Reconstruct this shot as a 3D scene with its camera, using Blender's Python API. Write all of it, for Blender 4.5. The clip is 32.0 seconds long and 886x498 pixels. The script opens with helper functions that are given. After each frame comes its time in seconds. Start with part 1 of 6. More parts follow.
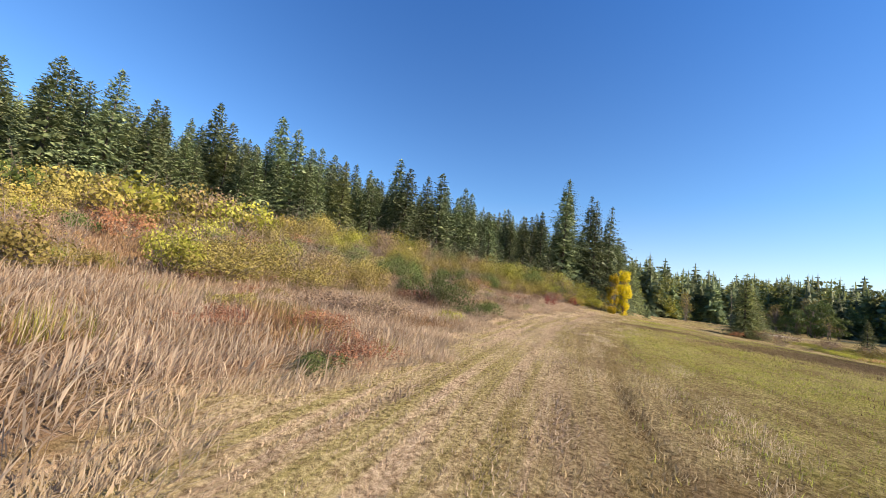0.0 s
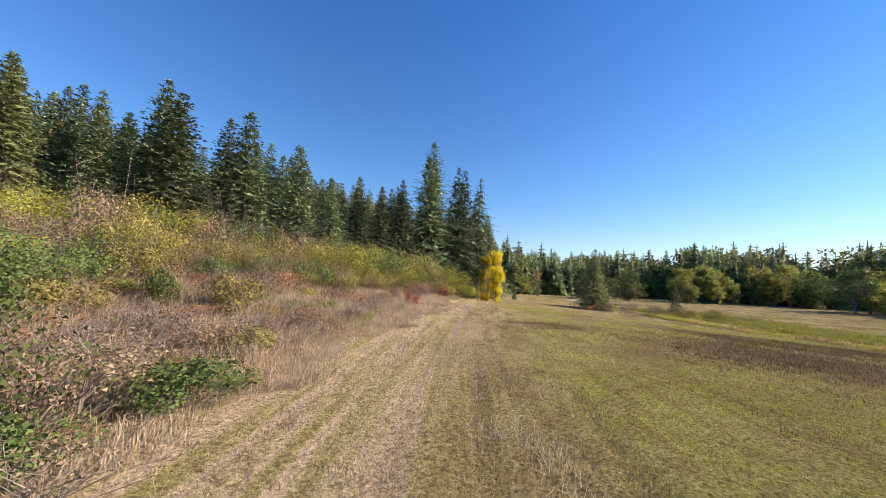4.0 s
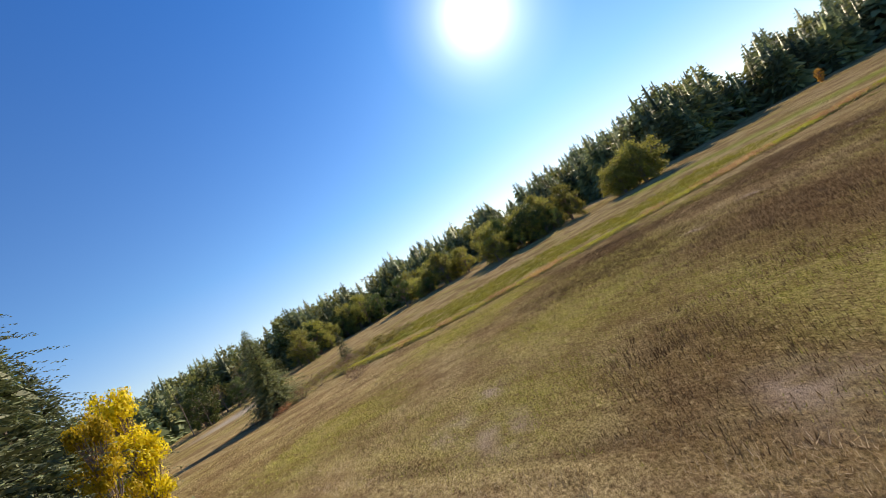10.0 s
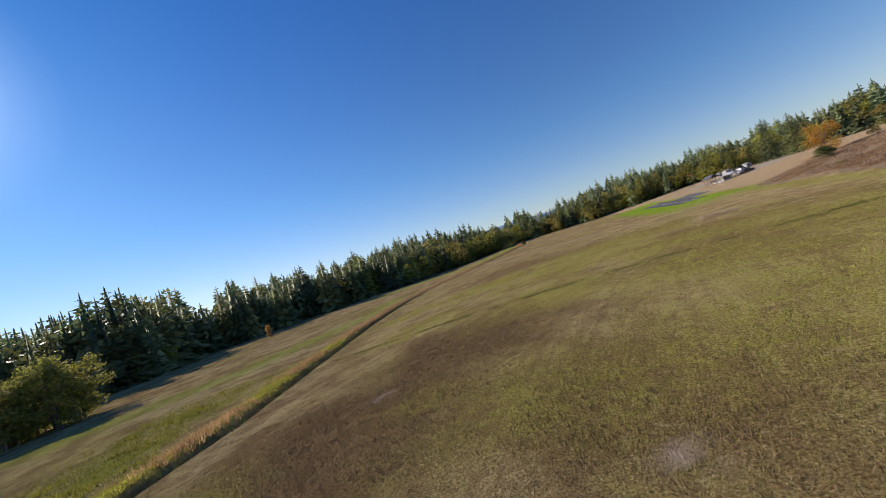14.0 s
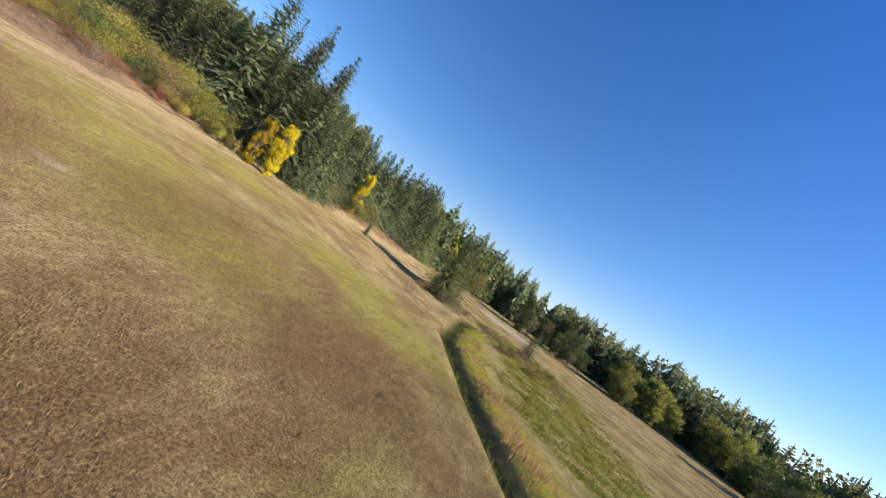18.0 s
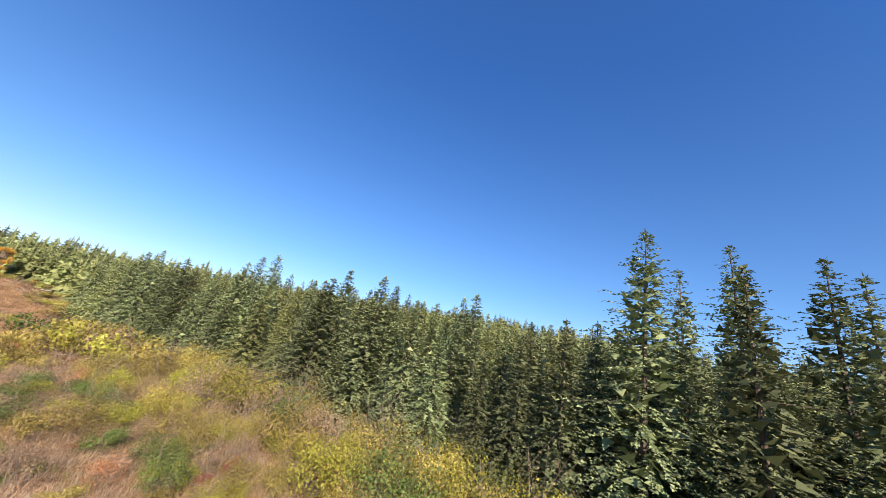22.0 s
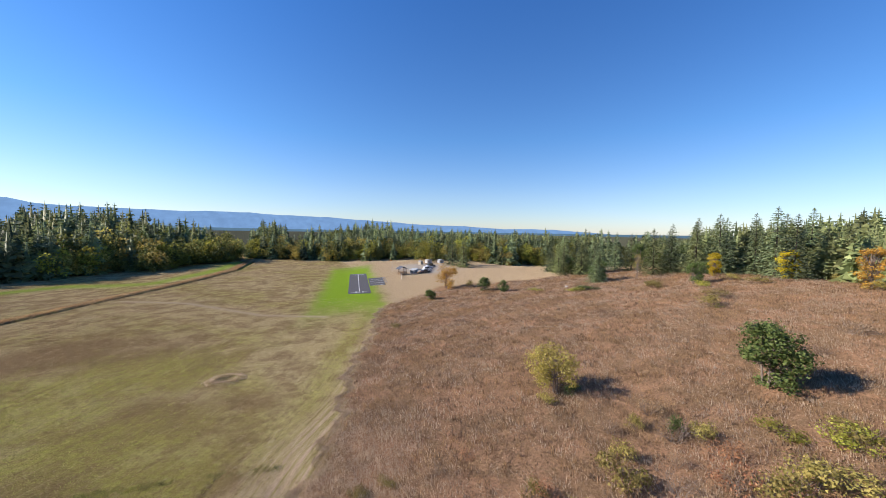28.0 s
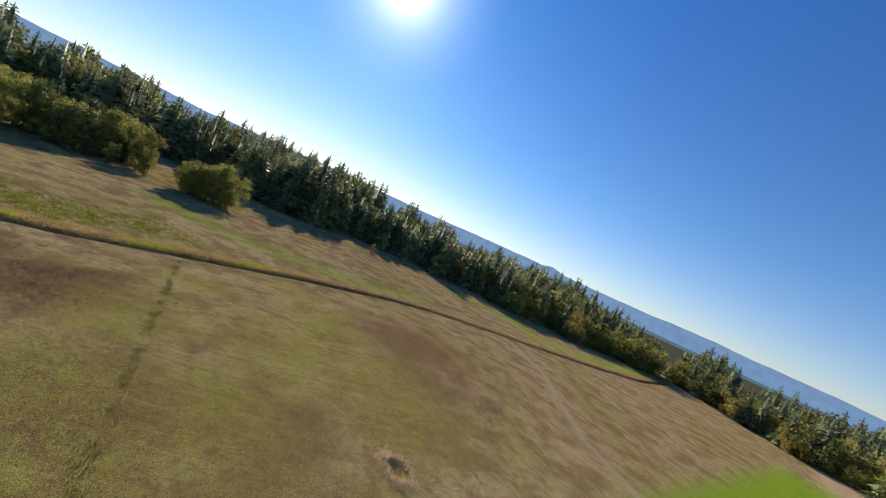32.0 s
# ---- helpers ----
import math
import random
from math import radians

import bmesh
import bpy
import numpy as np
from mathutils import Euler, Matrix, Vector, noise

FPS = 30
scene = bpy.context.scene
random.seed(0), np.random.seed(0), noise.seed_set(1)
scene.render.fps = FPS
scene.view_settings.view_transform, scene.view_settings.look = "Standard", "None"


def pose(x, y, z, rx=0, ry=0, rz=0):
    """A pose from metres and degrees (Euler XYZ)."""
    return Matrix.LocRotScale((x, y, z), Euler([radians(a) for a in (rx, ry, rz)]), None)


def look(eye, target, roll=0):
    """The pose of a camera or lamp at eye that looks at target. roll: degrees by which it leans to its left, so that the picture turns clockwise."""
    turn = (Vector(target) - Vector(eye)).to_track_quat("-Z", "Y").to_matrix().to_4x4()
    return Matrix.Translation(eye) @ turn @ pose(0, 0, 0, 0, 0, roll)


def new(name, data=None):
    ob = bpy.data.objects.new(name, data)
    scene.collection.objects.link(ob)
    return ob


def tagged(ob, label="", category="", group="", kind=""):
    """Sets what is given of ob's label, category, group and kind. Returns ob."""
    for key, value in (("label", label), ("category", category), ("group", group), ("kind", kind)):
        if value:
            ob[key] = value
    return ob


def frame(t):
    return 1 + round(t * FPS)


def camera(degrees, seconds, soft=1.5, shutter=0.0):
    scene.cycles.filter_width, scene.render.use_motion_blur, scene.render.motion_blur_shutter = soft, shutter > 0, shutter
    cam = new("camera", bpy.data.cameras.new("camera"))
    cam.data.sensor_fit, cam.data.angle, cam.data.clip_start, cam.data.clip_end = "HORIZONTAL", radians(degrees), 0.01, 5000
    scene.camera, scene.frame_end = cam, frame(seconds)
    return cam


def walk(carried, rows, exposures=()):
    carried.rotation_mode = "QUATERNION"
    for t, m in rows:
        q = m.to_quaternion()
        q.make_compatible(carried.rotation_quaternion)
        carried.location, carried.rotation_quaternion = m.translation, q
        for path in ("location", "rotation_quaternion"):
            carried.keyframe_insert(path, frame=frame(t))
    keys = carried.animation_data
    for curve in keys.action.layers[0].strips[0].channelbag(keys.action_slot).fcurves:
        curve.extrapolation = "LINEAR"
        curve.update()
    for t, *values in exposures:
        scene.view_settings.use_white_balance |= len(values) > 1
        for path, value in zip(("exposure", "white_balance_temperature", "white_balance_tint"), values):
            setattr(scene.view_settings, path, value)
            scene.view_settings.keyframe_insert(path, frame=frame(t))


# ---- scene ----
FOV = 104.5
cam = camera(FOV, 32.0, soft=0.6)
PATH = [
    (0, -0.11, -0.00, 3.29, 95.60, -6.43, -0.50),
    (0.5, -0.17, 1.78, 3.47, 95.44, 2.74, -10.86),
    (1, -0.10, 3.58, 3.61, 94.99, 11.78, -23.56),
    (1.5, 0.18, 5.34, 3.70, 94.32, 18.00, -34.93),
    (2, 0.69, 6.99, 3.79, 93.15, 20.98, -41.90),
    (2.5, 1.41, 8.49, 3.82, 91.72, 20.27, -42.45),
    (3, 2.46, 10.13, 3.85, 92.05, 15.51, -37.00),
    (3.5, 3.58, 11.77, 3.89, 93.39, 7.93, -30.31),
    (4, 4.70, 13.36, 3.99, 95.19, -2.44, -21.76),
    (4.5, 5.65, 14.97, 4.19, 95.92, -12.31, -12.44),
    (6.5, 8.16, 23.55, 4.74, 95.01, -17.79, 0.89),
    (7, 8.45, 25.58, 4.85, 95.11, -9.07, -7.04),
    (7.5, 8.66, 27.60, 5.02, 94.90, 2.86, -18.77),
    (8, 8.92, 29.53, 5.15, 93.99, 13.65, -32.71),
    (8.5, 9.41, 31.42, 5.24, 93.75, 20.75, -47.44),
    (9, 10.10, 33.19, 5.34, 93.37, 25.23, -61.92),
    (9.5, 11.16, 34.77, 5.44, 92.64, 27.72, -74.45),
    (10, 12.49, 36.06, 5.50, 93.45, 29.21, -86.55),
    (10.5, 14.19, 37.00, 5.57, 93.85, 30.06, -97.61),
    (11, 16.16, 37.26, 5.88, 93.53, 30.74, -108.10),
    (11.5, 18.13, 37.27, 6.11, 93.18, 31.12, -117.68),
    (12, 22.10, 36.40, 6.41, 92.20, 30.70, -132.46),
    (12.5, 25.49, 34.33, 6.51, 92.19, 27.97, -141.72),
    (13, 27.97, 31.22, 6.45, 92.90, 26.20, -152.00),
    (13.5, 29.63, 27.54, 6.58, 92.23, 25.78, -166.50),
    (15.5, 26.62, 14.01, 6.52, 89.41, -17.80, -140.30),
    (16, 27.90, 10.00, 6.35, 88.92, -24.69, -117.36),
    (16.5, 30.68, 7.11, 6.15, 89.56, -27.79, -93.57),
    (17, 34.70, 5.76, 6.09, 90.10, -30.05, -70.60),
    (17.5, 38.58, 6.04, 6.21, 90.08, -32.59, -41.34),
    (18, 42.07, 8.41, 6.39, 90.66, -35.57, -14.47),
    (18.5, 44.11, 12.03, 6.50, 90.25, -36.72, 15.16),
    (19, 43.94, 16.04, 6.61, 92.15, -34.41, 29.76),
    (19.5, 42.21, 19.74, 6.68, 93.53, -29.78, 37.47),
    (20, 39.74, 23.03, 7.12, 98.04, -20.24, 40.17),
    (20.5, 37.07, 26.15, 7.77, 102.13, -1.26, 33.22),
    (21, 34.45, 29.22, 8.69, 104.91, 1.63, 35.66),
    (21.5, 32.12, 32.45, 9.88, 108.59, -2.62, 40.29),
    (22, 29.85, 35.15, 11.41, 110.53, -11.37, 50.37),
    (22.5, 27.42, 37.82, 12.98, 109.71, -14.28, 57.10),
    (23, 24.66, 40.24, 14.44, 109.51, -13.55, 60.86),
    (23.5, 21.13, 42.19, 15.44, 109.97, -20.45, 76.19),
    (24, 17.15, 43.64, 16.88, 107.92, -26.31, 94.51),
    (24.5, 13.15, 43.93, 18.08, 106.27, -26.51, 106.81),
    (25, 9.17, 43.25, 19.19, 104.59, -26.18, 119.82),
    (25.5, 5.58, 41.64, 20.06, 101.43, -26.23, 134.13),
    (26, 2.64, 39.48, 20.83, 91.79, -25.74, 146.90),
    (26.5, 0.39, 36.65, 21.03, 89.24, -22.96, 153.61),
    (28.5, -4.93, 23.30, 20.81, 86.55, 4.21, 158.49),
    (29, -5.62, 19.59, 20.69, 86.72, 5.82, 160.58),
    (29.5, -6.67, 15.83, 20.56, 86.33, 3.58, 161.78),
    (30, -7.83, 12.14, 20.39, 86.08, 1.34, 161.39),
    (30.5, -9.03, 8.57, 20.19, 86.01, 0.52, 159.77),
    (31, -10.32, 4.70, 19.99, 86.71, -0.57, 160.54),
    (31.5, -11.58, 1.63, 20.19, 88.63, -15.28, -166.76),
    (32, -12.68, -1.74, 20.52, 87.74, -24.72, -132.70),
]
walk(cam, [(t, pose(x, y, z, rx, ry, rz)) for t, x, y, z, rx, ry, rz in PATH],
     exposures=[(0.0, 1.1, 7300, 10), (3.0, 1.0, 7200, 10), (4.0, 1.0, 7000, 10), (6.5, 1.3, 7100, 10), (8.0, 1.28, 7300, 10), (9.0, 1.15, 7400, 10), (10.0, 0.75, 7600, 12), (11.5, 0.3, 6900, 13), (13.5, 0.25, 6800, 13), (16.2, 0.55, 7500, 11), (17.1, 0.5, 7100, 10), (17.7, 0.7, 6900, 10), (18.5, 1.0, 6900, 10), (22.0, 1.1, 7200, 13),
                (24.0, 0.7, 6400, 11), (26.0, 0.7, 6500, 13), (30.5, 0.7, 6300, 10), (31.2, 0.64, 6500, 10), (32.0, 0.4, 7000, 12)])

# ---- light ----
SUN = Vector((0.808, -0.317, 0.497)).normalized()
SUN_EL = math.asin(SUN.z)
SUN_AZ = math.atan2(SUN.x, SUN.y)
sun_data = bpy.data.lights.new("sun", "SUN")
sun_data.energy, sun_data.angle, sun_data.color = 5.0, radians(0.53), (1.0, 0.90, 0.76)
sun = new("sun", sun_data)
sun.matrix_world = look(SUN * 300, (0, 0, 0))

world = bpy.data.worlds.new("sky")
scene.world = world
world.use_nodes = True
wn, wl = world.node_tree.nodes, world.node_tree.links
wn.clear()
sky = wn.new("ShaderNodeTexSky")
sky.sky_type, sky.sun_disc = "NISHITA", False
sky.sun_elevation, sky.sun_rotation = SUN_EL, SUN_AZ
sky.altitude, sky.air_density, sky.dust_density, sky.ozone_density = 120, 1.0, 0.15, 3.0
bg = wn.new("ShaderNodeBackground")
bg.inputs["Strength"].default_value = 0.088
tint = wn.new("ShaderNodeMix")
tint.data_type, tint.blend_type = "RGBA", "MULTIPLY"
tint.inputs[0].default_value = 1.0
# a clear dry autumn sky: paler towards the horizon, deep blue overhead
sco = wn.new("ShaderNodeTexCoord")
sxyz = wn.new("ShaderNodeSeparateXYZ")
wl.new(sco.outputs["Generated"], sxyz.inputs[0])
deep = wn.new("ShaderNodeValToRGB")
deep.color_ramp.elements[0].position, deep.color_ramp.elements[0].color = 0.0, (0.84, 0.90, 1.10, 1)
deep.color_ramp.elements[1].position, deep.color_ramp.elements[1].color = 0.75, (0.10, 0.64, 1.28, 1)
e = deep.color_ramp.elements.new(0.25)
e.color = (0.50, 0.85, 1.18, 1)
e = deep.color_ramp.elements.new(0.10)
e.color = (0.80, 0.90, 1.10, 1)
wl.new(sxyz.outputs[2], deep.inputs[0])
wl.new(deep.outputs[0], tint.inputs[7])
wl.new(sky.outputs[0], tint.inputs[6])
wl.new(tint.outputs[2], bg.inputs["Color"])
# the sun's disc and aureole, widened to draw its glare into the clear sky
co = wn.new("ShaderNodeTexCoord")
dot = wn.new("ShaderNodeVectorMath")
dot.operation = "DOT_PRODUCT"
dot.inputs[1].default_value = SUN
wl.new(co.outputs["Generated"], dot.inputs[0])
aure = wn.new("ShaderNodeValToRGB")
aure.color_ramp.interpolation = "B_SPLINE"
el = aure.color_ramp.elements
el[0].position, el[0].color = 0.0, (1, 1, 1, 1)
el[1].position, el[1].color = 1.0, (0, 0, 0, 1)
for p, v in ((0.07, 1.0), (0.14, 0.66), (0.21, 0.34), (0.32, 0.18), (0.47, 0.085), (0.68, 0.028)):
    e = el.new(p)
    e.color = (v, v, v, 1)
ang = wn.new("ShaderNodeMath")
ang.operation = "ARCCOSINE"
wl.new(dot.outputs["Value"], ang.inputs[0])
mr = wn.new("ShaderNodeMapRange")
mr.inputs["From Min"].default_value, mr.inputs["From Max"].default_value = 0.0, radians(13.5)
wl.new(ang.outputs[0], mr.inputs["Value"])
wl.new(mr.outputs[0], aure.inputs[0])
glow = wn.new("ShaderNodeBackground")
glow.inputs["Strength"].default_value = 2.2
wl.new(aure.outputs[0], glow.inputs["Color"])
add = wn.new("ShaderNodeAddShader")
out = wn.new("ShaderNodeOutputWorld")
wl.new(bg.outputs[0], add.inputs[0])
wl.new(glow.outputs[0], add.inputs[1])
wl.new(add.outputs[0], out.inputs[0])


# ---- materials ----
def material(name, rough=0.8, spec=0.3):
    m = bpy.data.materials.new(name)
    m.use_nodes = True
    b = m.node_tree.nodes["Principled BSDF"]
    b.inputs["Roughness"].default_value = rough
    b.inputs["Specular IOR Level"].default_value = spec
    return m, m.node_tree.nodes, m.node_tree.links, b


def noise_node(n, l, scale, detail=4, vector=None, rough=0.55):
    t = n.new("ShaderNodeTexNoise")
    t.inputs["Scale"].default_value, t.inputs["Detail"].default_value = scale, detail
    t.inputs["Roughness"].default_value = rough
    if vector:
        l.new(vector, t.inputs["Vector"])
    return t.outputs["Fac"]


def ramp(n, l, fac, stops):
    r = n.new("ShaderNodeValToRGB")
    e = r.color_ramp.elements
    e[0].position, e[0].color = stops[0][0], (*stops[0][1], 1)
    e[1].position, e[1].color = stops[-1][0], (*stops[-1][1], 1)
    for p, c in stops[1:-1]:
        e.new(p).color = (*c, 1)
    l.new(fac, r.inputs[0])
    return r.outputs[0]


def mix(n, l, fac, a, b, mode="MIX"):
    m = n.new("ShaderNodeMix")
    m.data_type, m.blend_type = "RGBA", mode
    for k, v in ((0, fac), (6, a), (7, b)):
        if isinstance(v, (int, float)):
            m.inputs[k].default_value = v
        elif isinstance(v, tuple):
            m.inputs[k].default_value = (*v, 1)
        else:
            l.new(v, m.inputs[k])
    return m.outputs[2]


def bump(n, l, b, height, strength, dist):
    k = n.new("ShaderNodeBump")
    k.inputs["Strength"].default_value, k.inputs["Distance"].default_value = strength, dist
    l.new(height, k.inputs["Height"])
    l.new(k.outputs[0], b.inputs["Normal"])


def position(n):
    return n.new("ShaderNodeNewGeometry").outputs["Position"]


def attribute(n, name):
    a = n.new("ShaderNodeAttribute")
    a.attribute_name = name
    return a.outputs["Fac"]


def foliage(name, dark, mid, light, sss=0.25, rough=0.65, vary=0.28):
    """Leaves or needles: colour by plant, by clump and by leaf; lets some light through."""
    m, n, l, b = material(name, rough, 0.25)
    add = n.new("ShaderNodeMath")
    add.operation = "ADD"
    l.new(n.new("ShaderNodeObjectInfo").outputs["Random"], add.inputs[0])
    l.new(attribute(n, "plant"), add.inputs[1])
    fr = n.new("ShaderNodeMath")
    fr.operation = "FRACT"
    l.new(add.outputs[0], fr.inputs[0])
    rnd = fr.outputs[0]
    isl = n.new("ShaderNodeNewGeometry").outputs["Random Per Island"]
    c = ramp(n, l, isl, [(0.0, dark), (0.5, mid), (1.0, light)])
    big = noise_node(n, l, 0.55, 4, position(n))
    c = mix(n, l, 0.2, c, mid)
    c = mix(n, l, 0.55, c, ramp(n, l, big, [(0.36, (0.5, 0.5, 0.5)), (0.62, (1.0, 1.0, 1.0))]), "MULTIPLY")
    hs = n.new("ShaderNodeHueSaturation")
    mp = n.new("ShaderNodeMapRange")
    mp.inputs["To Min"].default_value, mp.inputs["To Max"].default_value = 1 - vary, 1 + vary
    l.new(rnd, mp.inputs["Value"])
    l.new(mp.outputs[0], hs.inputs["Value"])
    mp2 = n.new("ShaderNodeMapRange")
    mp2.inputs["To Min"].default_value, mp2.inputs["To Max"].default_value = 0.5 - 0.03 * vary, 0.5 + 0.03 * vary
    l.new(rnd, mp2.inputs["Value"])
    l.new(mp2.outputs[0], hs.inputs["Hue"])
    l.new(c, hs.inputs["Color"])
    l.new(hs.outputs[0], b.inputs["Base Color"])
    tr = n.new("ShaderNodeBsdfTranslucent")
    l.new(hs.outputs[0], tr.inputs["Color"])
    ms = n.new("ShaderNodeMixShader")
    ms.inputs[0].default_value = sss
    l.new(b.outputs[0], ms.inputs[1])
    l.new(tr.outputs[0], ms.inputs[2])
    l.new(ms.outputs[0], n["Material Output"].inputs[0])
    return m


NEEDLE = foliage("fir_needles", (0.105, 0.128, 0.052), (0.235, 0.26, 0.105), (0.385, 0.405, 0.172), 0.24, 0.6, 0.42)
NEEDLE_DARK = foliage("dark_fir_needles", (0.085, 0.11, 0.055), (0.18, 0.22, 0.105), (0.30, 0.335, 0.165), 0.16, 0.6, 0.4)
LEAF_YELLOW = foliage("yellow_leaves", (0.52, 0.37, 0.015), (0.70, 0.55, 0.03), (0.82, 0.68, 0.06), 0.45)
LEAF_GOLD = foliage("golden_leaves", (0.28, 0.215, 0.045), (0.43, 0.345, 0.085), (0.57, 0.47, 0.15), 0.36)
LEAF_ORANGE = foliage("orange_leaves", (0.36, 0.17, 0.03), (0.52, 0.28, 0.05), (0.62, 0.38, 0.08), 0.4)
LEAF_OLIVE = foliage("olive_autumn_leaves", (0.17, 0.14, 0.035), (0.31, 0.25, 0.07), (0.45, 0.35, 0.11), 0.25)
LEAF_LIME = foliage("yellow_green_leaves", (0.20, 0.20, 0.03), (0.35, 0.335, 0.055), (0.48, 0.45, 0.10), 0.38)
LEAF_GREEN = foliage("green_leaves", (0.06, 0.095, 0.025), (0.115, 0.155, 0.04), (0.19, 0.23, 0.065), 0.25)
LEAF_MOSS = foliage("dull_green_leaves", (0.10, 0.11, 0.03), (0.20, 0.205, 0.055), (0.32, 0.31, 0.095), 0.36)
LEAF_GROVE = foliage("yellowing_grove_leaves", (0.19, 0.195, 0.04), (0.34, 0.335, 0.07), (0.48, 0.45, 0.12), 0.4)
LEAF_RED = foliage("red_leaves", (0.25, 0.055, 0.04), (0.41, 0.115, 0.08), (0.52, 0.21, 0.14), 0.35)
LEAF_RUST = foliage("rust_brown_leaves", (0.22, 0.085, 0.045), (0.36, 0.16, 0.085), (0.48, 0.26, 0.15), 0.3)
LEAF_PALE = foliage("pale_dead_weeds", (0.33, 0.23, 0.17), (0.50, 0.38, 0.30), (0.64, 0.52, 0.43), 0.3)
LEAF_BROWN = foliage("withered_brown_leaves", (0.17, 0.105, 0.06), (0.30, 0.20, 0.125), (0.42, 0.30, 0.20), 0.25)
GRASS_DRY = foliage("dry_grass", (0.52, 0.37, 0.24), (0.72, 0.555, 0.385), (0.83, 0.69, 0.51), 0.55, 0.8)
GRASS_PINK = foliage("pinkish_stubble", (0.34, 0.235, 0.155), (0.49, 0.36, 0.25), (0.63, 0.49, 0.36), 0.1, 0.8)
GRASS_RUSSET = foliage("russet_grass", (0.26, 0.15, 0.07), (0.40, 0.245, 0.125), (0.56, 0.39, 0.235), 0.5, 0.8)
GRASS_MEADOW = foliage("mown_grass", (0.30, 0.22, 0.105), (0.50, 0.385, 0.20), (0.68, 0.54, 0.31), 0.2, 0.8)
GRASS_GREEN = foliage("green_grass", (0.22, 0.225, 0.04), (0.38, 0.37, 0.075), (0.54, 0.50, 0.14), 0.25, 0.8)


def bark_material(name, a, b2):
    m, n, l, b = material(name, 0.9, 0.2)
    mp = n.new("ShaderNodeMapping")
    mp.inputs["Scale"].default_value = (9, 9, 1.6)
    l.new(position(n), mp.inputs[0])
    f = noise_node(n, l, 1.4, 6, mp.outputs[0])
    l.new(ramp(n, l, f, [(0.3, a), (0.7, b2)]), b.inputs["Base Color"])
    bump(n, l, b, f, 0.6, 0.03)
    return m


BARK = bark_material("conifer_bark", (0.05, 0.038, 0.03), (0.13, 0.105, 0.085))
TWIG = bark_material("grey_twigs", (0.13, 0.095, 0.075), (0.30, 0.24, 0.20))
DEADWOOD = bark_material("bleached_wood", (0.36, 0.33, 0.29), (0.62, 0.58, 0.52))


# ---- the lie of the land ----
def sg(u):
    return 1 / (1 + np.exp(-np.clip(u, -40, 40)))


def sp(u, w):
    return w * np.log1p(np.exp(np.clip(u / w, -30, 30)))


def mown_edge(y):
    """x of the edge between the mown field and the tall grass of the slope."""
    return -6 + 0.33 * (np.maximum(y, -78) + 3) + 0.0035 * np.maximum(0, np.minimum(y, 90)) ** 2


def ground_z(x, y):
    x, y = np.asarray(x, float), np.asarray(y, float)
    sx, sy = sg((x - 36) / 8), sg((y + 40) / 10)
    s = np.minimum(sp(mown_edge(y) - x, 3.0), 150)
    yy = np.clip(y, -120, 80) / 100
    n = np.minimum(sp(y - 50, 8.0), 120) * np.exp(-((x + 20) / 70) ** 2)
    k = [0.2931, -0.807, 1.0804, -1.0931, 0.0802, -0.0325, 0.0454, -0.0166, 0.075, 0.0998, 0.2093, -0.8307]
    z = (k[0] + k[1] * sx + k[2] * sy + k[3] * sx * sy + k[4] * s + k[5] * s * yy + k[6] * s * s / 100 + k[7] * s * yy * yy
         + k[8] * n + k[9] * s * s * yy / 100 + k[10] * s * sg((y - 28) / 5) * np.exp(-s / 25) + k[11] * sg((x - 50) / 4))
    # the ditch, a shallow trench with a low bank
    d = ditch_distance(x, y)
    z = z - 0.75 * np.exp(-(d / 0.9) ** 2) + 0.22 * np.exp(-((np.abs(d) - 2.4) / 1.1) ** 2)
    # the little dug-out in the field
    r = 1.9 * np.hypot((x - 4.5) / 1.35, y + 24.0)
    z = z - 0.28 * np.exp(-(r / 1.3) ** 2) + 0.22 * np.exp(-((r - 2.2) / 0.7) ** 2)
    far = np.hypot(x, y)
    fade = sg((700 - far) / 120)
    return z * fade


DITCH = [(66, 62), (57.5, 45), (56, 30), (55.5, 14), (54.2, 2), (56, -12), (58.5, -35), (58.8, -60), (56.5, -74), (47, -95), (37, -116), (29.5, -137), (22, -165), (20, -214)]


def polyline_distance(x, y, pts):
    best = np.full(np.shape(x), 1e9)
    for (ax, ay), (bx, by) in zip(pts[:-1], pts[1:]):
        dx, dy = bx - ax, by - ay
        t = np.clip(((x - ax) * dx + (y - ay) * dy) / (dx * dx + dy * dy), 0, 1)
        best = np.minimum(best, np.hypot(x - ax - t * dx, y - ay - t * dy))
    return best


def ditch_distance(x, y):
    return polyline_distance(x, y, DITCH)


def rough_cover(x, y):
    """1 on the tall dry grass of the slope, 0 on what is mown."""
    x, y = np.asarray(x, float), np.asarray(y, float)
    wob = 0.5 * np.sin(y * 0.9) + 0.35 * np.sin(y * 2.3 + 1) + 0.6 * np.sin(y * 0.21)
    a = sg((mown_edge(y) + wob - x) / 0.25)
    # the southern end of the slope, along the airfield
    line = -66 - 0.0 * x + np.where(x < -34, np.minimum(0, (x + 34) * 0.9), 0)
    line = np.where(x < -50, -80 + (-50 - x) * 0.35, line)
    line = np.where(x < -80, -69 - (-80 - x) * 0.1, line)
    b = sg((y - line + 1.2 * np.sin(x * 0.5)) / 0.8)
    return a * b


